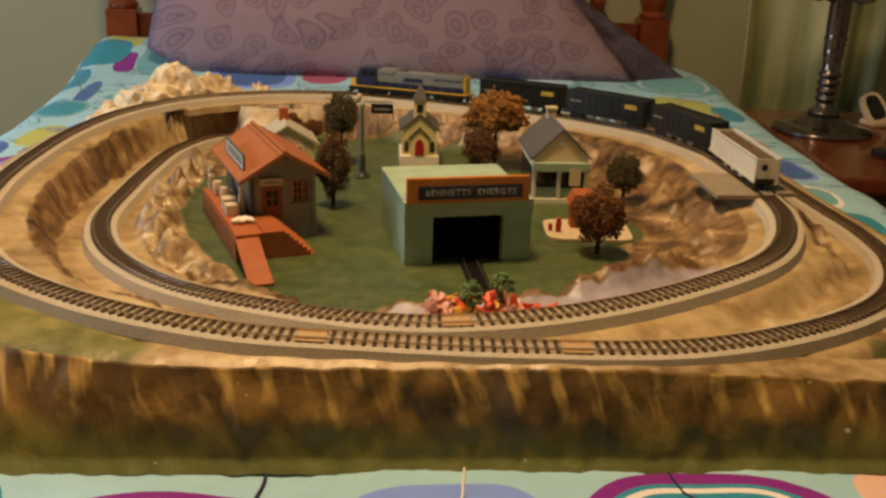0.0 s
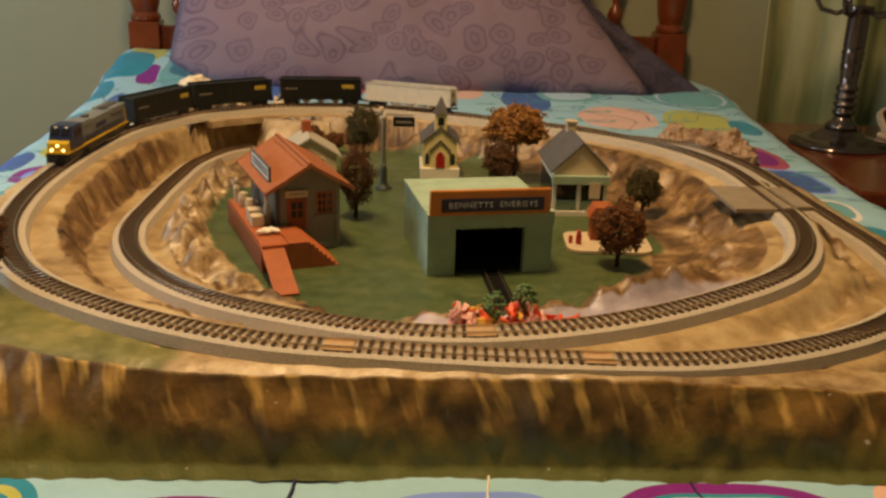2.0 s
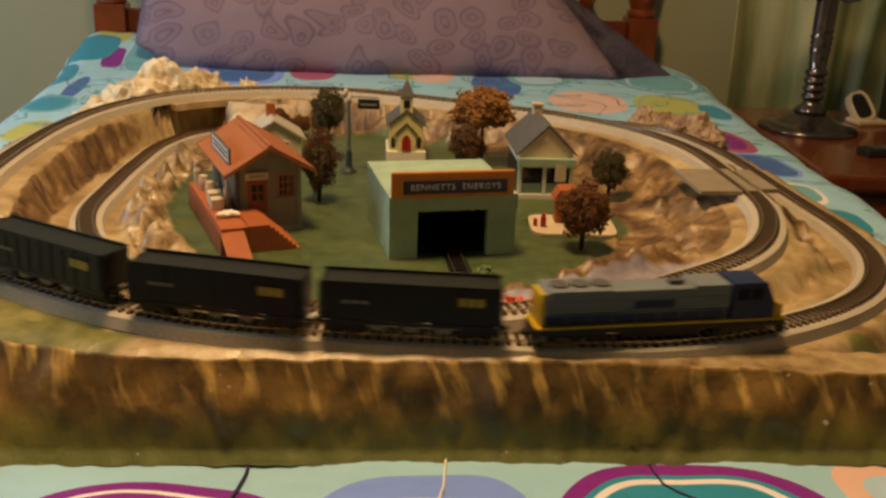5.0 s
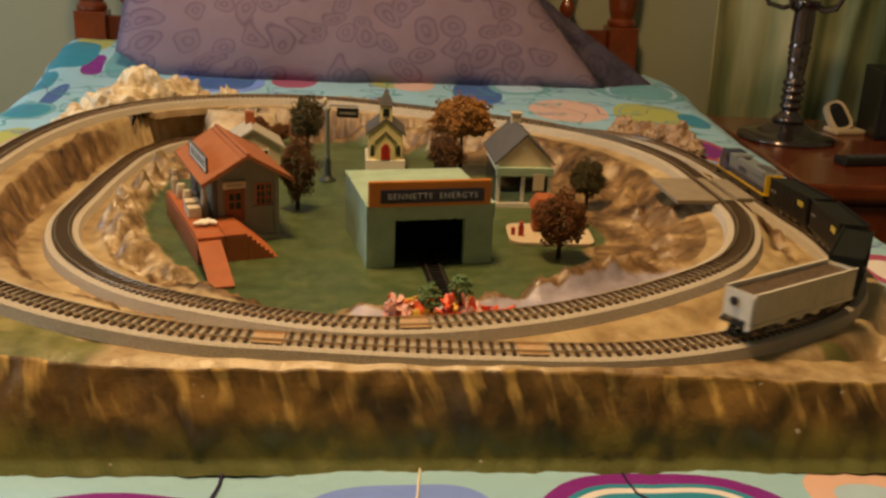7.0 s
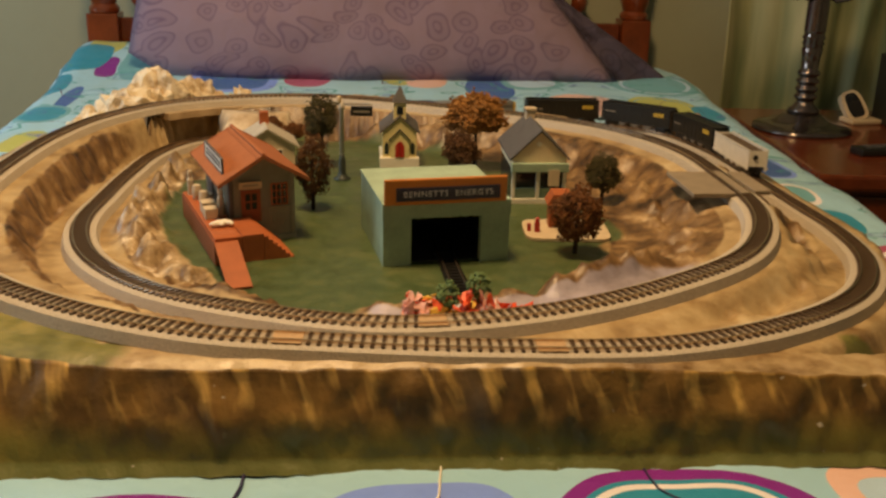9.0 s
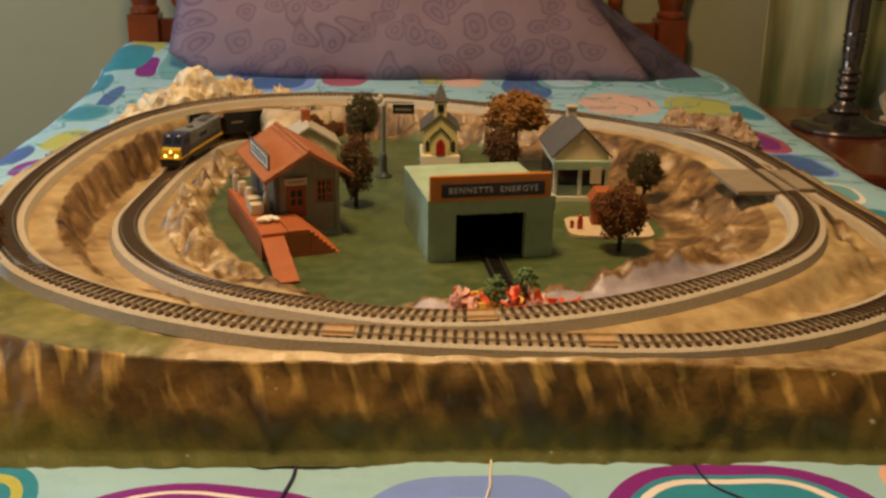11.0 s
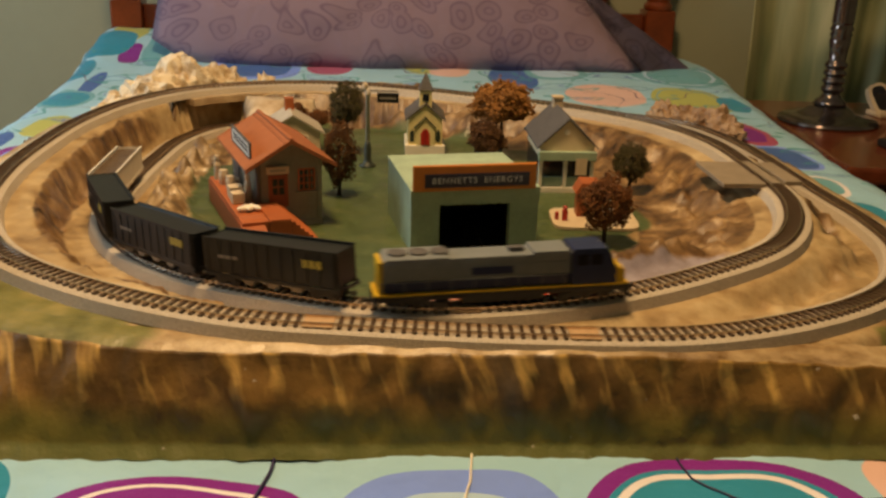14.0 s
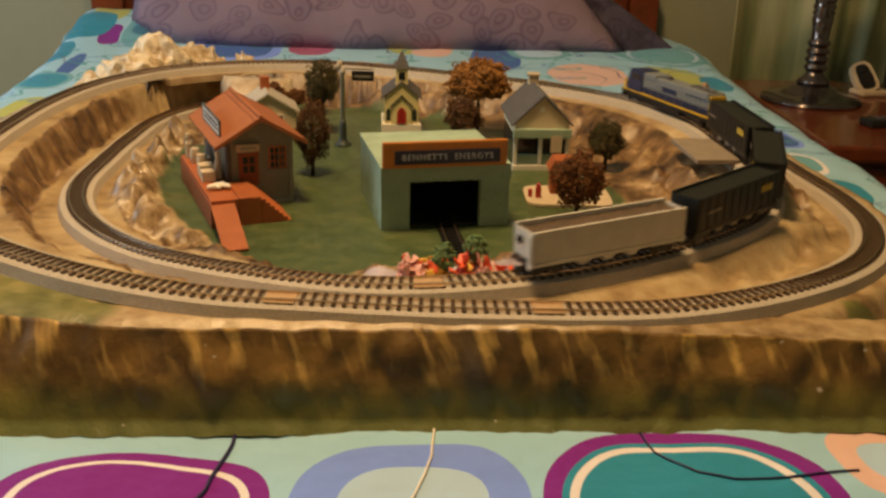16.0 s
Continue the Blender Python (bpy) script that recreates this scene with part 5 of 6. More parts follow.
tree("tree", -0.470, 0.903, 0.072, 0.10, 0.034, M["leaf_brown"], 7, "dark maroon model tree at the corner of the layout", low=0.15)
for i, (x, y, z, r) in enumerate(((-0.245, 1.70, 0.055, 0.024), (-0.205, 1.70, 0.050, 0.020), (-0.165, 1.69, 0.055, 0.022))):
    tree("shrub", x, y, z, r * 1.5, r, M["leaf_rust"], 20 + i, "low rust-brown flock shrub on the bank", low=0.0)
tree("shrub", -0.435, 0.812, 0.066, 0.022, 0.016, M["leaf_dark"], 31, "low dark olive flock shrub at the front corner", low=0.0)
flowers()
spur()
road_plate()


# ---- bedside ----
def pillow(name, m, sx, sy, sz, mat, label, slant=0.34, wide=0.08, crumple=0.0):
    bm = bmesh.new()
    n = 40
    for sgn in (1, -1):
        g = []
        for j in range(n + 1):
            row = []
            for i in range(n + 1):
                u, v = -1 + 2 * i / n, -1 + 2 * j / n
                k = max(0.0, (1 - u ** 4) * (1 - v ** 4)) ** 0.55
                pinch = 1 - 0.05 * (1 - abs(u)) * abs(v) ** 3
                w = noise.noise((u * 2.6, v * 2.6, sgn * 2)) * 0.15 + noise.noise((u * 7, v * 7, sgn)) * 0.05
                lean = max(0.1, 1 - (slant * (v + 1) - wide * u if u > 0 else 0.10 * (v + 1)))
                w += crumple * noise.ridged_multi_fractal((u * 3.1 + 5, v * 3.1, sgn), 0.8, 2.0, 4, 1.0, 2.0)
                lift = 0.34 * max(0.0, -u - 0.55) ** 2 * max(0.0, -v) + 0.004 * math.sin(u * 17) * max(0.0, -v)
                row.append(bm.verts.new((u * sx * pinch * lean + 0.5 * lift, v * sy + lift, sgn * sz * k * (1 + w))))
            g.append(row)
        for a, c in zip(g, g[1:]):
            for i in range(n):
                q = (a[i], a[i + 1], c[i + 1], c[i])
                bm.faces.new(q if sgn > 0 else q[::-1])
    bmesh.ops.remove_doubles(bm, verts=bm.verts, dist=0.0005)
    ob = obj(name, bm, mat, smooth=True)
    ob.matrix_world = m
    return tagged(ob, label, "pillow")


def paisley_material(name, a, b2):
    """Cotton printed with rounded rings in a deeper tone."""
    m, nt, b = shader(name)
    v = coords(nt)
    n = nt.nodes.new("ShaderNodeTexNoise")
    n.inputs["Scale"].default_value, n.inputs["Detail"].default_value = 7.0, 1.0
    nt.links.new(coords(nt, (1.0, 1.45, 1.0)), n.inputs["Vector"])
    bend = nt.nodes.new("ShaderNodeVectorMath")
    bend.operation = "MULTIPLY_ADD"
    bend.inputs[1].default_value = (0.12, 0.12, 0.12)
    nt.links.new(n.outputs["Color"], bend.inputs[0])
    nt.links.new(coords(nt, (1.0, 1.25, 1.0)), bend.inputs[2])
    vo = nt.nodes.new("ShaderNodeTexVoronoi")
    vo.voronoi_dimensions = "2D"
    vo.inputs["Scale"].default_value, vo.inputs["Randomness"].default_value = 13.0, 0.72
    nt.links.new(bend.outputs[0], vo.inputs["Vector"])
    r = vo.outputs["Distance"]
    near = calc(nt, "MULTIPLY", calc(nt, "SUBTRACT", 0.44, r), 14.0, True)
    rings = [calc(nt, "SUBTRACT", 1.0, calc(nt, "MULTIPLY", calc(nt, "ABSOLUTE", calc(nt, "SUBTRACT", r, k)), 18.0), True) for k in (0.38, 0.14)]
    ring = calc(nt, "ADD", calc(nt, "MULTIPLY", near, 0.22), calc(nt, "MULTIPLY", calc(nt, "ADD", *rings), 0.62), True)
    c = mix_rgb(nt, calc(nt, "MULTIPLY", ring, calc(nt, "ADD", 0.4, noise_of(nt, v, 8, 2))), a, b2)
    nt.links.new(mix_rgb(nt, calc(nt, "MULTIPLY", noise_of(nt, v, 4, 3), 0.3), c, b2), b.inputs["Base Color"])
    b.inputs["Roughness"].default_value = 0.85
    bump_to(nt, b, calc(nt, "ADD", noise_of(nt, v, 9, 3), calc(nt, "MULTIPLY", noise_of(nt, v, 800, 1), 0.04)), 0.7, 0.014)
    return m


M["pillow"] = paisley_material("purple_paisley_cotton", (0.285, 0.200, 0.265), (0.130, 0.080, 0.150))
M["pillow_dark"] = paisley_material("dark_violet_paisley_cotton", (0.085, 0.068, 0.112), (0.038, 0.028, 0.056))
pillow("pillow", BED @ pose(-0.005, 1.005, 0.275, 63, 0, 0), 0.63, 0.29, 0.085, M["pillow"], "large purple pillow with a ring and paisley print")
pillow("pillow", BED @ pose(0.47, 1.055, 0.190, 62, 0, -4), 0.415, 0.24, 0.055, M["pillow_dark"], "crumpled dark violet paisley pillow leaning on the headboard", 0.82, 0.03, 0.42)


def nightstand():
    n = thing("nightstand", pose(1.12, 2.32, -0.62), "dark red-brown varnished bedside table", "nightstand")
    part("top", cube(-0.29, 0.34, -0.42, 0.30, 0.535, 0.57, bevel=0.008), M["dark_wood"], n)
    part("body", cube(-0.26, 0.32, -0.39, 0.28, 0.06, 0.5345, bevel=0.003), M["dark_wood"], n)
    for z in (0.30, 0.46):
        d = part("drawer", cube(-0.24, 0.30, -0.402, -0.391, z - 0.07, z + 0.06, bevel=0.003), M["dark_wood"], n)
        part("knob", lathe(bmesh.new(), [(0.006, 0), (0.014, 0.012), (0.012, 0.02), (0.002, 0.024)], 14), M["chrome"], d).matrix_local = pose(0.03, -0.402, z, 90)
    for x in (-0.24, 0.28):
        for y in (-0.37, 0.25):
            part("leg", cube(x - 0.02, x + 0.02, y - 0.02, y + 0.02, 0, 0.0595), M["dark_wood"], n)


def table_lamp():
    l = thing("table_lamp", pose(0.955, 2.35, -0.05), "dark bronze table lamp with turned stem and curled arms", "lamp")
    part("base", lathe(bmesh.new(), [(0.118, 0), (0.118, 0.007), (0.112, 0.012), (0.085, 0.018), (0.06, 0.026), (0.05, 0.036), (0.03, 0.044)], 40), M["chrome"], l, smooth=True)
    prof = [(0.040, 0.044), (0.036, 0.052), (0.026, 0.060), (0.020, 0.068)]
    for z in (0.072, 0.091, 0.110, 0.129):
        prof += [(0.0195 + 0.0075 * math.sin(math.pi * j / 6), z + 0.019 * j / 6) for j in range(6)]
    prof += [(0.0200, 0.149), (0.0215, 0.175), (0.0250, 0.196), (0.0220, 0.203), (0.0265, 0.209), (0.0225, 0.216), (0.0275, 0.223), (0.0235, 0.230)]
    for j in range(10):
        prof += [(0.0240, 0.236 + 0.0085 * j), (0.0262, 0.240 + 0.0085 * j)]
    prof += [(0.0290, 0.324), (0.034, 0.332)]
    part("stem", lathe(bmesh.new(), prof, 24), M["chrome"], l, smooth=True)
    for k in range(5):
        a = 2 * math.pi * k / 5 + 0.2
        c, s = math.cos(a), math.sin(a)
        pts = [(c * r, s * r, h) for r, h in ((0.02, 0.325), (0.05, 0.312), (0.085, 0.320), (0.10, 0.345), (0.085, 0.372), (0.10, 0.40))]
        part("arm", tube(bmesh.new(), pts, 0.006, 8), M["chrome"], l, smooth=True)
        part("shade", lathe(bmesh.new(), [(0.012, 0), (0.034, 0.016), (0.046, 0.045), (0.052, 0.075)], 18, (c * 0.10, s * 0.10, 0.40)), M["cream"], l, "frosted bell shade", True)


def phone():
    p = thing("cordless_phone", pose(1.14, 2.43, -0.05, 0, 0, 12) @ Matrix.Scale(0.62, 4), "cream and black phone leaning in its cradle", "phone")
    part("cradle", cube(-0.062, 0.075, -0.03, 0.07, 0, 0.022, bevel=0.010), M["cream"], p)
    outline = [(0.052 * math.copysign(abs(math.cos(q)) ** 0.55, math.cos(q)) * (0.82 + 0.18 * (1 - math.sin(q)) / 2), 0.068 + 0.066 * math.copysign(abs(math.sin(q)) ** 0.6, math.sin(q))) for q in (2 * math.pi * i / 28 for i in range(28))]
    h = part("handset", prism(bmesh.new(), outline, -0.012, 0.014), M["cream"], p, "cream handset rim")
    h.matrix_local = pose(-0.006, 0.004, 0.012, -36, -14, 0)
    k = part("keypad", prism(bmesh.new(), [(x * 0.66, 0.068 + (z - 0.068) * 0.82) for x, z in outline], -0.0150, -0.0121), M["black"], h, "glossy black face")
    part("screen", cube(-0.020, 0.020, -0.0155, -0.0151, 0.084, 0.104), M["pane"], k)


def bedside_box():
    b = thing("black_box", pose(1.25, 2.43, -0.05, 0, 0, -8), "tall black speaker box on the bedside table", "speaker")
    part("case", cube(-0.06, 0.06, -0.08, 0.08, 0, 0.17, bevel=0.006), M["black"], b)
    part("grille", cube(-0.05, 0.05, -0.083, -0.0805, 0.012, 0.158, bevel=0.001), M["cavity"], b)
    r = thing("remote_control", pose(1.06, 2.10, -0.05, 0, 0, -78), "black remote control lying on the bedside table", "remote control")
    part("case", cube(-0.024, 0.024, -0.085, 0.085, 0, 0.018, bevel=0.005), M["black"], r)
    for k in range(5):
        part("button", cube(-0.014, 0.014, -0.06 + 0.025 * k, -0.048 + 0.025 * k, 0.018, 0.0195), M["roof_grey"], r)


def curtain_material():
    """Thin cloth whose folds, dark blue-green to pale olive, are put into the colour by upright stretched noise."""
    m, nt, b = shader("olive_green_curtain_cloth")
    v = coords(nt)
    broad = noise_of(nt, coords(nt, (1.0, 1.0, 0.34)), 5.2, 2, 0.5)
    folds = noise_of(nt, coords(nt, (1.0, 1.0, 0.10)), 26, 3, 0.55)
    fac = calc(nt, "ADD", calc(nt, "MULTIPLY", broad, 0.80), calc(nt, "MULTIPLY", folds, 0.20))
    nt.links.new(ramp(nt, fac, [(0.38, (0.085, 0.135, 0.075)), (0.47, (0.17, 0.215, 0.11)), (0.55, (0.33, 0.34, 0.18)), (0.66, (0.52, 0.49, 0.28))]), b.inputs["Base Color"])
    b.inputs["Roughness"].default_value = 0.7
    bump_to(nt, b, noise_of(nt, v, 700, 2), 0.3, 0.0006)
    return m


def curtain():
    bm = bmesh.new()
    n, rows = 260, []
    for z in np.linspace(-0.60, 1.75, 30):
        row = []
        for i in range(n + 1):
            x = 0.90 + 1.45 * i / n
            sway = 2.8 * noise.noise((x * 2.6, z * 0.9, 0))
            y = 2.855 + 0.022 * math.sin(x * 27 + sway) + 0.012 * math.sin(x * 61 + 1.7 * sway) + 0.03 * noise.noise((x * 5, z * 0.8, 4))
            row.append(bm.verts.new((x, y, float(z))))
        rows.append(row)
    for a, c in zip(rows, rows[1:]):
        for i in range(n):
            bm.faces.new((a[i], a[i + 1], c[i + 1], c[i]))
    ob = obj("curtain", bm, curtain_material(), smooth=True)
    sol = ob.modifiers.new("thick", "SOLIDIFY")
    sol.thickness = 0.003
    tagged(ob, "long pale olive and blue-green curtain hanging in folds", "curtain")


nightstand()
table_lamp()
phone()
bedside_box()
curtain()


def cord(path, r, mat, label):
    """A thin lead that lies on the quilt and follows its folds."""
    pts = []
    for (x0, y0), (x1, y1) in zip(path, path[1:]):
        for k in range(4):
            x, y = x0 + (x1 - x0) * k / 4, y0 + (y1 - y0) * k / 4
            q = BED.inverted() @ Vector((x, y, 0))
            z = noise.noise((q.x * 5, q.y * 5, 0)) * 0.007 + noise.noise((q.x * 14, q.y * 14, 3)) * 0.003 - 0.006
            pts.append((x + 0.0008 * noise.noise((x * 60, y * 60, 0)), y, z + r * 1.3))
    tagged(obj("power_cord", tube(bmesh.new(), pts, r, 8), mat, smooth=True), label, "cord")


cord([(-0.122, 0.712), (-0.1215, 0.690), (-0.1245, 0.667), (-0.129, 0.646), (-0.130, 0.630), (-0.137, 0.612), (-0.155, 0.585)], 0.0015, M["cord"], "dark purple power cord from under the railway")
cord([(0.040, 0.713), (0.0385, 0.690), (0.0375, 0.673), (0.0325, 0.650), (0.026, 0.628), (0.010, 0.590)], 0.0011, M["white"], "thin cream lead lying on the quilt")
cord([(0.211, 0.720), (0.2135, 0.704), (0.217, 0.689), (0.227, 0.678), (0.246, 0.660), (0.272, 0.6525), (0.326, 0.657), (0.39, 0.668)], 0.0009, M["cord"], "thin dark lead lying on the quilt")


# ---- train ----
LOCO, DARK, SILVER = 0.242, 0.158, 0.178
GAPS = (0.019, 0.008, 0.017, 0.009)


def bogie(parent, x, wheels=2, half=0.0145):
    """A truck that turns about its pin: two side frames with wheels on axles; it stands on the rails."""
    b = bmesh.new()
    for y in (-0.0115, 0.0100):
        box(b, -half - 0.003, half + 0.003, y, y + 0.0015, 0.0075, 0.0125, bevel=0.0005)
    box(b, -0.003, 0.003, -0.010, 0.010, 0.009, 0.0134)
    fr = part("truck", b, M["black"], parent)
    fr.location = (x, 0, 0)
    for k in range(wheels):
        u = -half + 2 * half * k / (wheels - 1)
        w = bmesh.new()
        for y in (-0.0095, 0.0078):
            lathe(w, [(0.0062, 0), (0.0056, 0.0006), (0.0056, 0.0017)], 16)
            bmesh.ops.transform(w, matrix=pose(u, y, 0.0093, -90), verts=list(w.verts)[-48:])
        tube(w, [(u, -0.009, 0.0093), (u, 0.009, 0.0093)], 0.001, 6)
        part("wheelset", w, M["wheel"], fr)


def coupler(parent, x, way):
    b = bmesh.new()
    x0, x1 = sorted((x, x + way * 0.008))
    box(b, x0, x1, -0.0012, 0.0012, 0.0095, 0.012)
    box(b, x1 - 0.003 if way > 0 else x0, x1 if way > 0 else x0 + 0.003, -0.003, 0.003, 0.009, 0.0125)
    part("coupler", b, M["black"], parent)


def locomotive():
    """A long-hood diesel engine; its nose points along +x."""
    l = thing("locomotive", pose(0, 0, 0), "blue and grey diesel locomotive with yellow nose and lit headlights", "model locomotive")
    a = LOCO / 2
    part("underframe", cube(-a + 0.004, a - 0.004, -0.0165, 0.0165, 0.0135, 0.0185, bevel=0.0008), M["black"], l)
    part("side_stripe", cube(-a + 0.004, a - 0.0045, -0.0168, 0.0168, 0.0188, 0.0205), M["loco_yellow"], l, "yellow side stripe")
    part("fuel_tank", cube(-0.038, 0.038, -0.0125, 0.0125, 0.0055, 0.0132, bevel=0.002), M["black"], l)
    part("lower_hood", cube(-a + 0.012, 0.062, -0.0135, 0.0135, 0.0208, 0.031, bevel=0.0008), M["loco_blue"], l)
    part("long_hood", cube(-a + 0.012, 0.062, -0.0135, 0.0135, 0.0312, 0.0510, bevel=0.0015), M["loco_grey"], l, "grey long hood")
    part("rear_end", cube(-a + 0.0075, -a + 0.0115, -0.0135, 0.0135, 0.0208, 0.0500, bevel=0.001), M["loco_yellow"], l, "yellow rear end")
    part("radiator_wing", cube(-a + 0.014, -a + 0.070, -0.0162, 0.0162, 0.0440, 0.0530, bevel=0.0012), M["loco_grey"], l)
    for k in range(3):
        part("roof_fan", lathe(bmesh.new(), [(0.0085, 0), (0.0085, 0.0016), (0.006, 0.002)], 18, (-a + 0.026 + 0.019 * k, 0, 0.0531)), M["roof_grey"], l)
    part("exhaust", cube(0.006, 0.020, -0.004, 0.004, 0.0511, 0.055, bevel=0.0006), M["roof_grey"], l)
    part("dynamic_brake", cube(0.026, 0.060, -0.0145, 0.0145, 0.0455, 0.0535, bevel=0.001), M["loco_grey"], l)
    for sgn in (-1, 1):
        for k in range(14):
            x = -a + 0.020 + 0.0115 * k
            y = sgn * 0.0136
            part("hood_door", cube(x, x + 0.0095, min(y, y + sgn * 0.0004), max(y, y + sgn * 0.0004), 0.0325, 0.0432), M["loco_grey"], l)
        y = sgn * 0.0142
        part("side_letters", cube(-0.030, 0.008, min(y, y + sgn * 0.0003), max(y, y + sgn * 0.0003), 0.0345, 0.0415), M["loco_blue"], l, "dark blue lettering block")
    bm = prism(bmesh.new(), [(0.0625, 0.0208), (0.104, 0.0208), (0.104, 0.036), (0.094, 0.0545), (0.0625, 0.0545)], -0.0160, 0.0160)
    c = part("cab", bm, M["loco_blue"], l, "dark blue cab with sloped front")

    def slope(s0, s1):
        """A thin plate on the sloped cab front between two shares of its height."""
        p, q = ((0.104 - 0.010 * s, 0.036 + 0.0185 * s) for s in (s0, s1))
        return [(p[0] + 0.0001, p[1] + 0.0001), (p[0] + 0.0008, p[1] + 0.0004), (q[0] + 0.0008, q[1] + 0.0004), (q[0] + 0.0001, q[1] + 0.0001)]

    for sgn in (-1, 1):
        y = sgn * 0.0161
        for x in (0.067, 0.080):
            part("cab_window", cube(x, x + 0.010, min(y, y + sgn * 0.0004), max(y, y + sgn * 0.0004), 0.039, 0.049), M["pane"], c)
    for y in (-0.0130, 0.0020):
        part("windscreen", prism(bmesh.new(), slope(0.30, 0.76), y, y + 0.011), M["pane"], c)
    bm = prism(bmesh.new(), [(0.1042, 0.0208), (0.113, 0.0208), (0.113, 0.0325), (0.1042, 0.0358)], -0.0148, 0.0148)
    n = part("nose", bm, M["loco_yellow"], l, "yellow nose")
    for y in (-0.0085, 0.0085):
        part("headlight", lathe(bmesh.new(), [(0.0017, 0), (0.0017, 0.0012), (0.001, 0.0016)], 12), M["headlight"], n).matrix_local = pose(0.1131, y, 0.0235, 0, 90)
    hl = part("headlight", lathe(bmesh.new(), [(0.0017, 0), (0.0017, 0.0012), (0.001, 0.0016)], 12), M["headlight"], c)
    hl.matrix_local = pose(0.1131, 0, 0.0300, 0, 90)
    for y in (-0.0100, 0.006):
        part("number_board", prism(bmesh.new(), slope(0.84, 0.94), y, y + 0.004), M["white"], c)
    part("pilot", prism(bmesh.new(), [(a - 0.006, 0.0060), (a - 0.0025, 0.0060), (a - 0.004, 0.0185), (a - 0.007, 0.0185)], -0.0150, 0.0150), M["black"], l, "black pilot plough")
    part("pilot", prism(bmesh.new(), [(-a + 0.003, 0.0070), (-a + 0.006, 0.0070), (-a + 0.007, 0.0185), (-a + 0.004, 0.0185)], -0.0150, 0.0150), M["black"], l)
    for sgn in (-1, 1):
        rail = bmesh.new()
        y = sgn * 0.0160
        tube(rail, [(-a + 0.008, y, 0.0315), (0.060, y, 0.0315)], 0.0004, 5)
        for k in range(9):
            x = -a + 0.010 + 0.0208 * k
            tube(rail, [(x, y, 0.0200), (x, y, 0.0315)], 0.0004, 5)
        part("handrail", rail, M["loco_grey"], l)
    for x in (-0.076, 0.076):
        bogie(l, x, 3, 0.022)
    coupler(l, a - 0.003, 1)
    coupler(l, -a + 0.003, -1)
    return l


def hopper(dark):
    """An open-topped hopper wagon with ribbed sides and sloped bays below."""
    n = DARK if dark else SILVER
    a = n / 2 - 0.003
    body = M["car_black"] if dark else M["car_silver"]
    h = thing("hopper_wagon", pose(0, 0, 0), "black hopper wagon with yellow lettering block" if dark else "silver-grey open hopper wagon with brown load", "model wagon", "wagons of the train")
    z0, z1, w = 0.0185, 0.0520 if dark else 0.0470, 0.0165
    proud = 0.0007 if dark else 0.0003
    for sgn in (-1, 1):
        y = sgn * (w - 0.0012)
        part("side", cube(-a, a, min(y, sgn * w), max(y, sgn * w), z0, z1, bevel=0.0003), body, h)
        for k in range(11):
            x = -a + 0.003 + (2 * a - 0.007) * k / 10
            y2 = sgn * w
            part("rib", cube(x, x + 0.0012, min(y2, y2 + sgn * proud), max(y2, y2 + sgn * proud), z0 + 0.001, z1 - 0.0015), body, h)
        y2 = sgn * w
        part("top_rail", cube(-a, a, min(y2 - 0.0014 * sgn, y2 + sgn * 0.0010), max(y2 - 0.0014 * sgn, y2 + sgn * 0.0010), z1 + 0.0001, z1 + 0.0016), body, h)
        part("side_sill", cube(-a - 0.002, a + 0.002, min(y2, y2 + sgn * 0.0009), max(y2, y2 + sgn * 0.0009), z0 - 0.0035, z0 - 0.0001), body, h)
        if dark:
            y3 = sgn * (w + 0.0009)
            x0 = 0.040 if sgn < 0 else -0.062
            for k in range(3):
                part("lettering_bar", cube(x0 + 0.0076 * k, x0 + 0.0076 * k + 0.006, min(y3, y3 + sgn * 0.0003), max(y3, y3 + sgn * 0.0003), 0.036, 0.0435), M["car_mark"], h, "yellow lettering block")
            for k in range(3):
                part("lettering_bar", cube(-x0 - 0.018 + 0.008 * k, -x0 - 0.012 + 0.008 * k, min(y3, y3 + sgn * 0.0003), max(y3, y3 + sgn * 0.0003), 0.034, 0.037), M["steel"], h)
    for x in (-a, a - 0.0012):
        part("end_wall", cube(x, x + 0.0012, -w + 0.0013, w - 0.0013, z0 + 0.002, z1), body, h)
    if dark:
        part("cover", cube(-a + 0.0015, a - 0.0015, -w + 0.0014, w - 0.0014, z1 - 0.004, z1 - 0.0006, bevel=0.0005), M["car_black"], h, "dull black load cover")
    else:
        bm = bmesh.new()
        g = 40
        grid = [[bm.verts.new((-a + 0.0015 + (2 * a - 0.003) * i / g, -w + 0.0014 + (2 * w - 0.0028) * j / 8, z1 - 0.0030 + 0.0016 * noise.noise((i * 0.5, j * 0.6, 0)))) for j in range(9)] for i in range(g + 1)]
        for p, q in zip(grid, grid[1:]):
            for j in range(8):
                bm.faces.new((p[j], q[j], q[j + 1], p[j + 1]))
        part("load", bm, M["load"], h, "brown ballast load")
    part("floor_pan", cube(-a + 0.0013, a - 0.0013, -w + 0.0014, w - 0.0014, z0 - 0.0005, z0 + 0.0019), M["black"], h)
    for x in (-0.028, 0.0, 0.028):
        bm = prism(bmesh.new(), [(x - 0.012, z0 - 0.0006), (x + 0.012, z0 - 0.0006), (x + 0.004, 0.0085), (x - 0.004, 0.0085)], -w + 0.003, w - 0.003)
        part("hopper_bay", bm, M["steel"] if dark else body, h)
    part("centre_sill", cube(-a - 0.001, a + 0.001, -0.003, 0.003, 0.0136, z0 - 0.0008), M["black"], h)
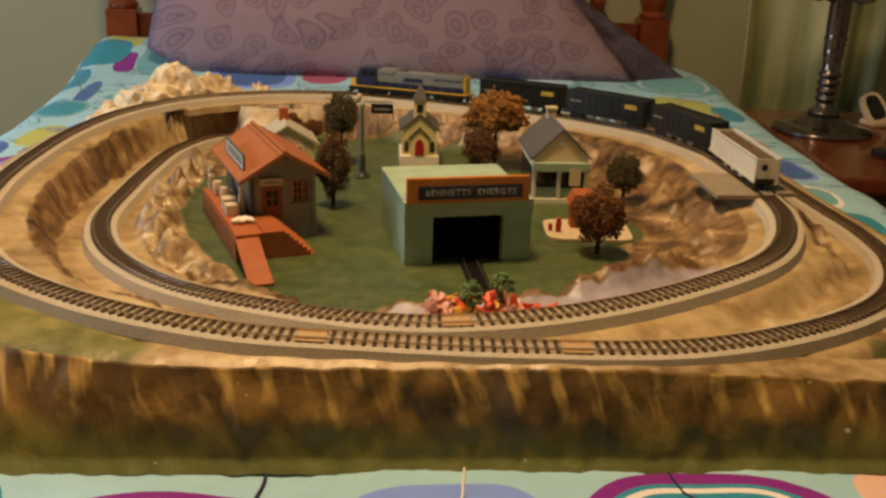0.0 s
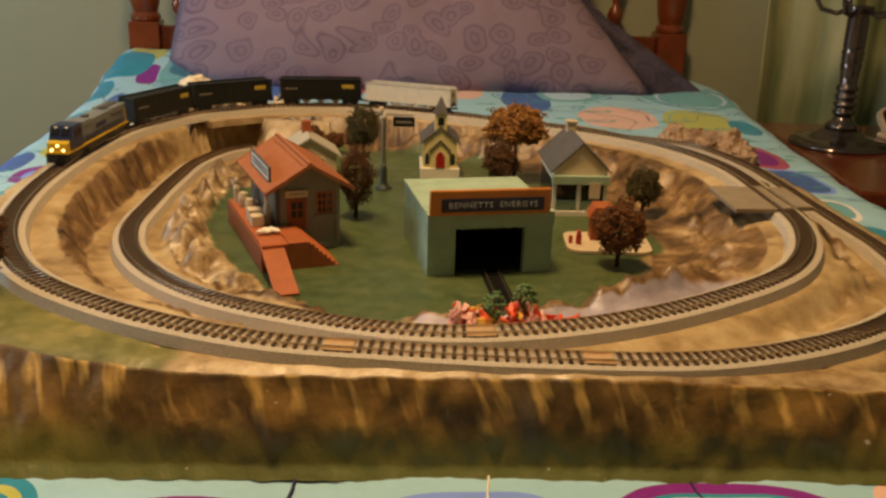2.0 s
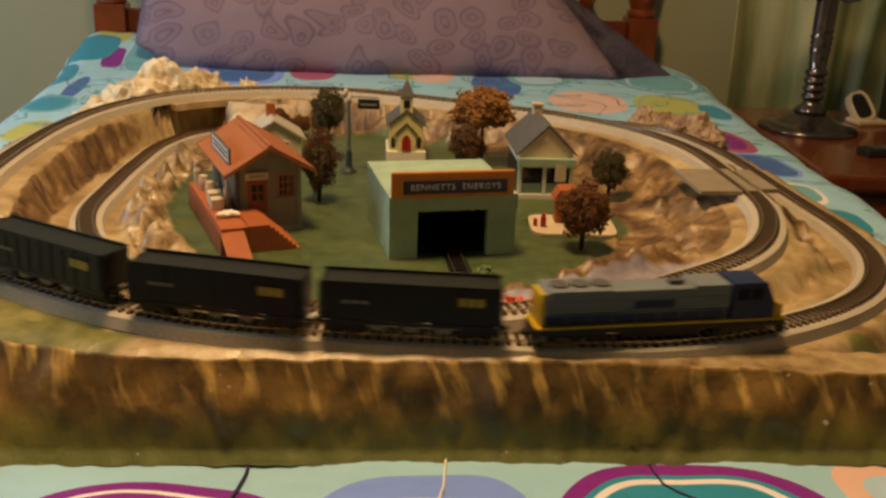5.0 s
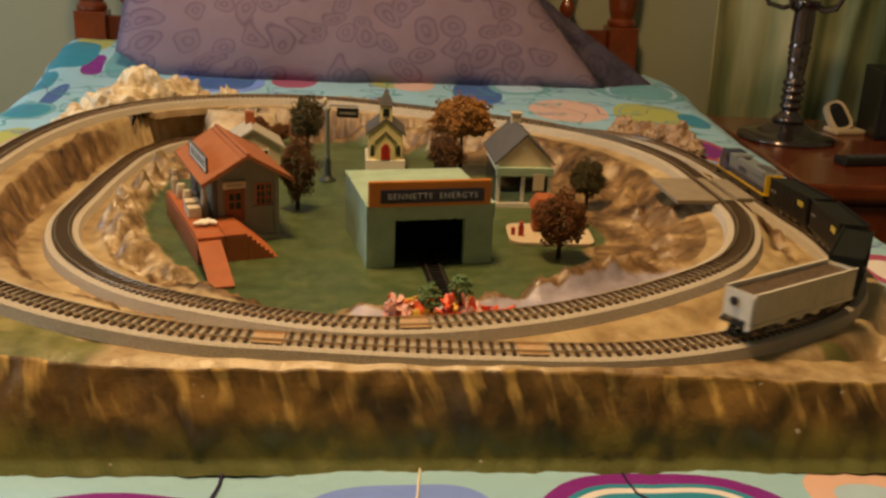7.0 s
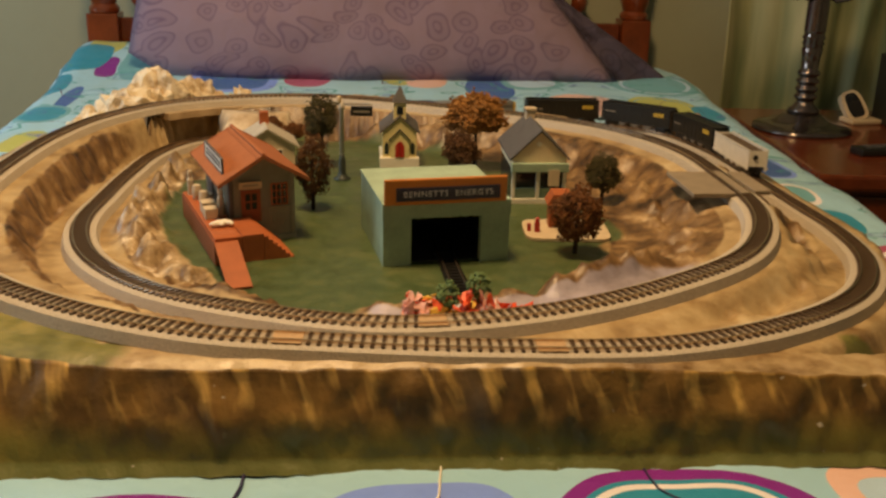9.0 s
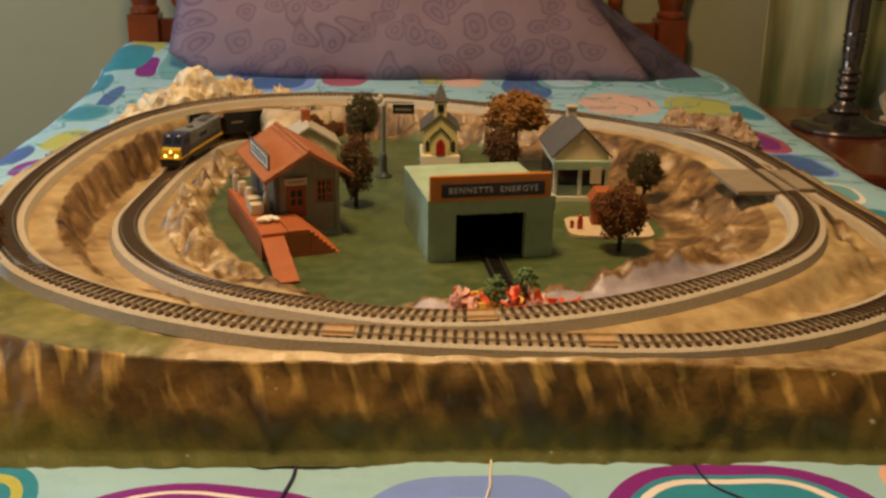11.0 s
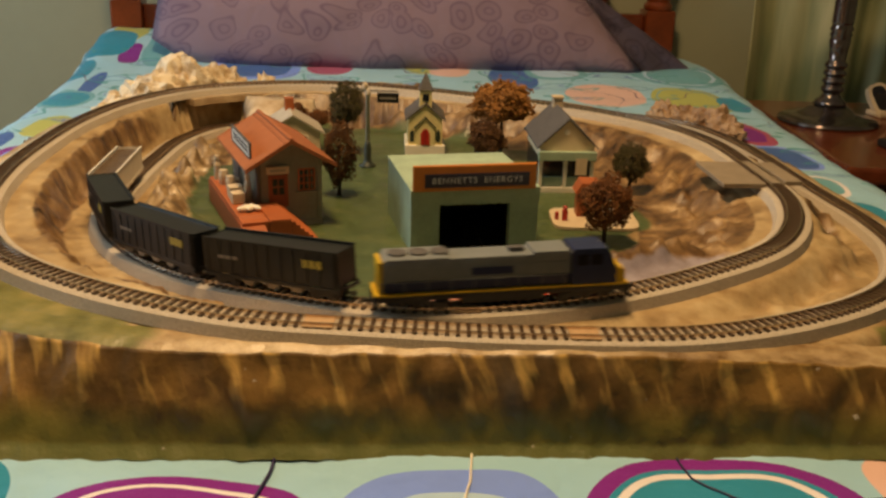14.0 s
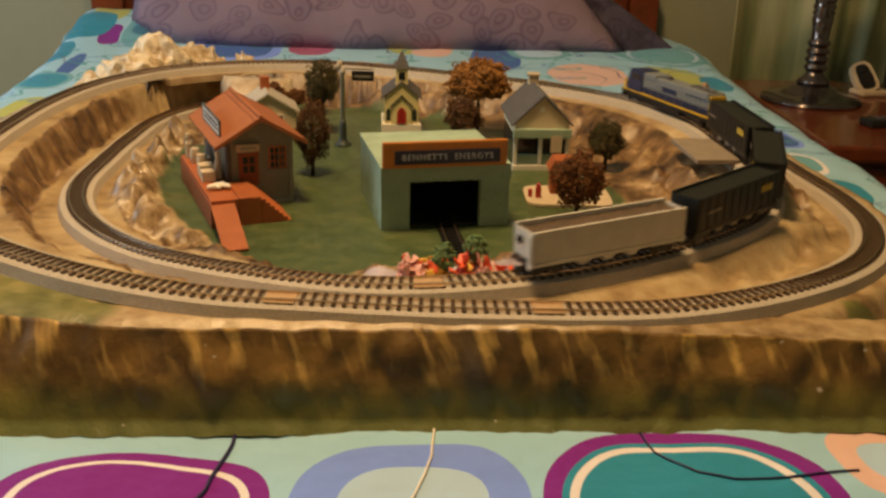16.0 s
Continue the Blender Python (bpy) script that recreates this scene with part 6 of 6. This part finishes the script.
    for x in (-a - 0.0022, a + 0.001):
        part("ladder", cube(x, x + 0.0012, -w + 0.001, -w + 0.006, z0 - 0.006, z1 - 0.002), body, h)
        part("end_platform", cube(min(x, x + 0.001), max(x, x + 0.001) + 0.001, -w + 0.0061, w, z0 - 0.004, z0 - 0.0006), M["black"], h)
    q = part("brake_wheel", lathe(bmesh.new(), [(0.0045, 0), (0.0045, 0.0008), (0.001, 0.001)], 14), M["black"], h)
    q.matrix_local = pose(-a - 0.0012, 0.005, 0.036, 0, -90)
    for x in (-a + 0.020, a - 0.020):
        bogie(h, x, 2, 0.0095)
    coupler(h, a, 1)
    coupler(h, -a, -1)
    return h


loco = locomotive()
dark = hopper(True)
silver = hopper(False)
TRAIN, behind = [(loco, LOCO / 2, 0.076)], LOCO
for k, gap in enumerate(GAPS):
    n = SILVER if k == 3 else DARK
    car = silver if k == 3 else dark if k == 0 else copy_thing(dark, pose(0, 0, 0))
    TRAIN.append((car, behind + gap + n / 2, 0.060 if k == 3 else 0.056))
    behind += gap + n

# metres along the track of the engine's front, by the second
RUN = [(0.0, 2.82), (0.5, 3.018), (1.5, 3.404), (2.5, 3.787), (3.0, 3.965), (3.5, 4.150), (4.0, 4.380), (4.5, 4.612), (7.0, 5.776), (7.5, 5.98), (8.0, 6.190), (8.5, 6.415), (9.0, 6.635), (11.5, 7.5145), (12.0, 7.6745), (12.5, 7.8245), (13.0, 8.034), (13.5, 8.2295), (14.0, 8.4265), (14.5, 8.6325), (15.0, 8.845), (15.5, 9.0745), (16.0, 9.3015)]


def run(t):
    """Smooth rise through the table."""
    x, y = np.array(RUN).T
    m = np.gradient(y, x)
    i = int(np.clip(np.searchsorted(x, t) - 1, 0, len(x) - 2))
    h = x[i + 1] - x[i]
    u = (t - x[i]) / h
    return (2 * u ** 3 - 3 * u ** 2 + 1) * y[i] + (u ** 3 - 2 * u ** 2 + u) * h * m[i] + (-2 * u ** 3 + 3 * u ** 2) * y[i + 1] + (u ** 3 - u ** 2) * h * m[i + 1]


def motions():
    for car, behind, half in TRAIN:
        rows = []
        trucks = [o for o in car.children if o.name.startswith("truck")]
        turns = {o.name: [] for o in trucks}
        for k in range(161):
            s = run(k / 10) - behind
            a, b = Vector(at(s - half)), Vector(at(s + half))
            d = (b - a).normalized()
            side = Vector((-d.y, d.x, 0)).normalized()
            m = Matrix((d, side, d.cross(side))).transposed().to_4x4()
            m.translation = (a + b) / 2
            rows.append((k / 10, m))
            for o in trucks:
                e = heading(s + o.location.x)
                yaw = math.atan2(e[1], e[0]) - math.atan2(d.y, d.x)
                yaw = math.degrees((yaw + math.pi) % (2 * math.pi) - math.pi)
                turns[o.name].append((k / 10, pose(o.location.x, 0, 0, 0, 0, yaw)))
        walk(car, rows)
        for o in trucks:
            walk(o, turns[o.name])


motions()
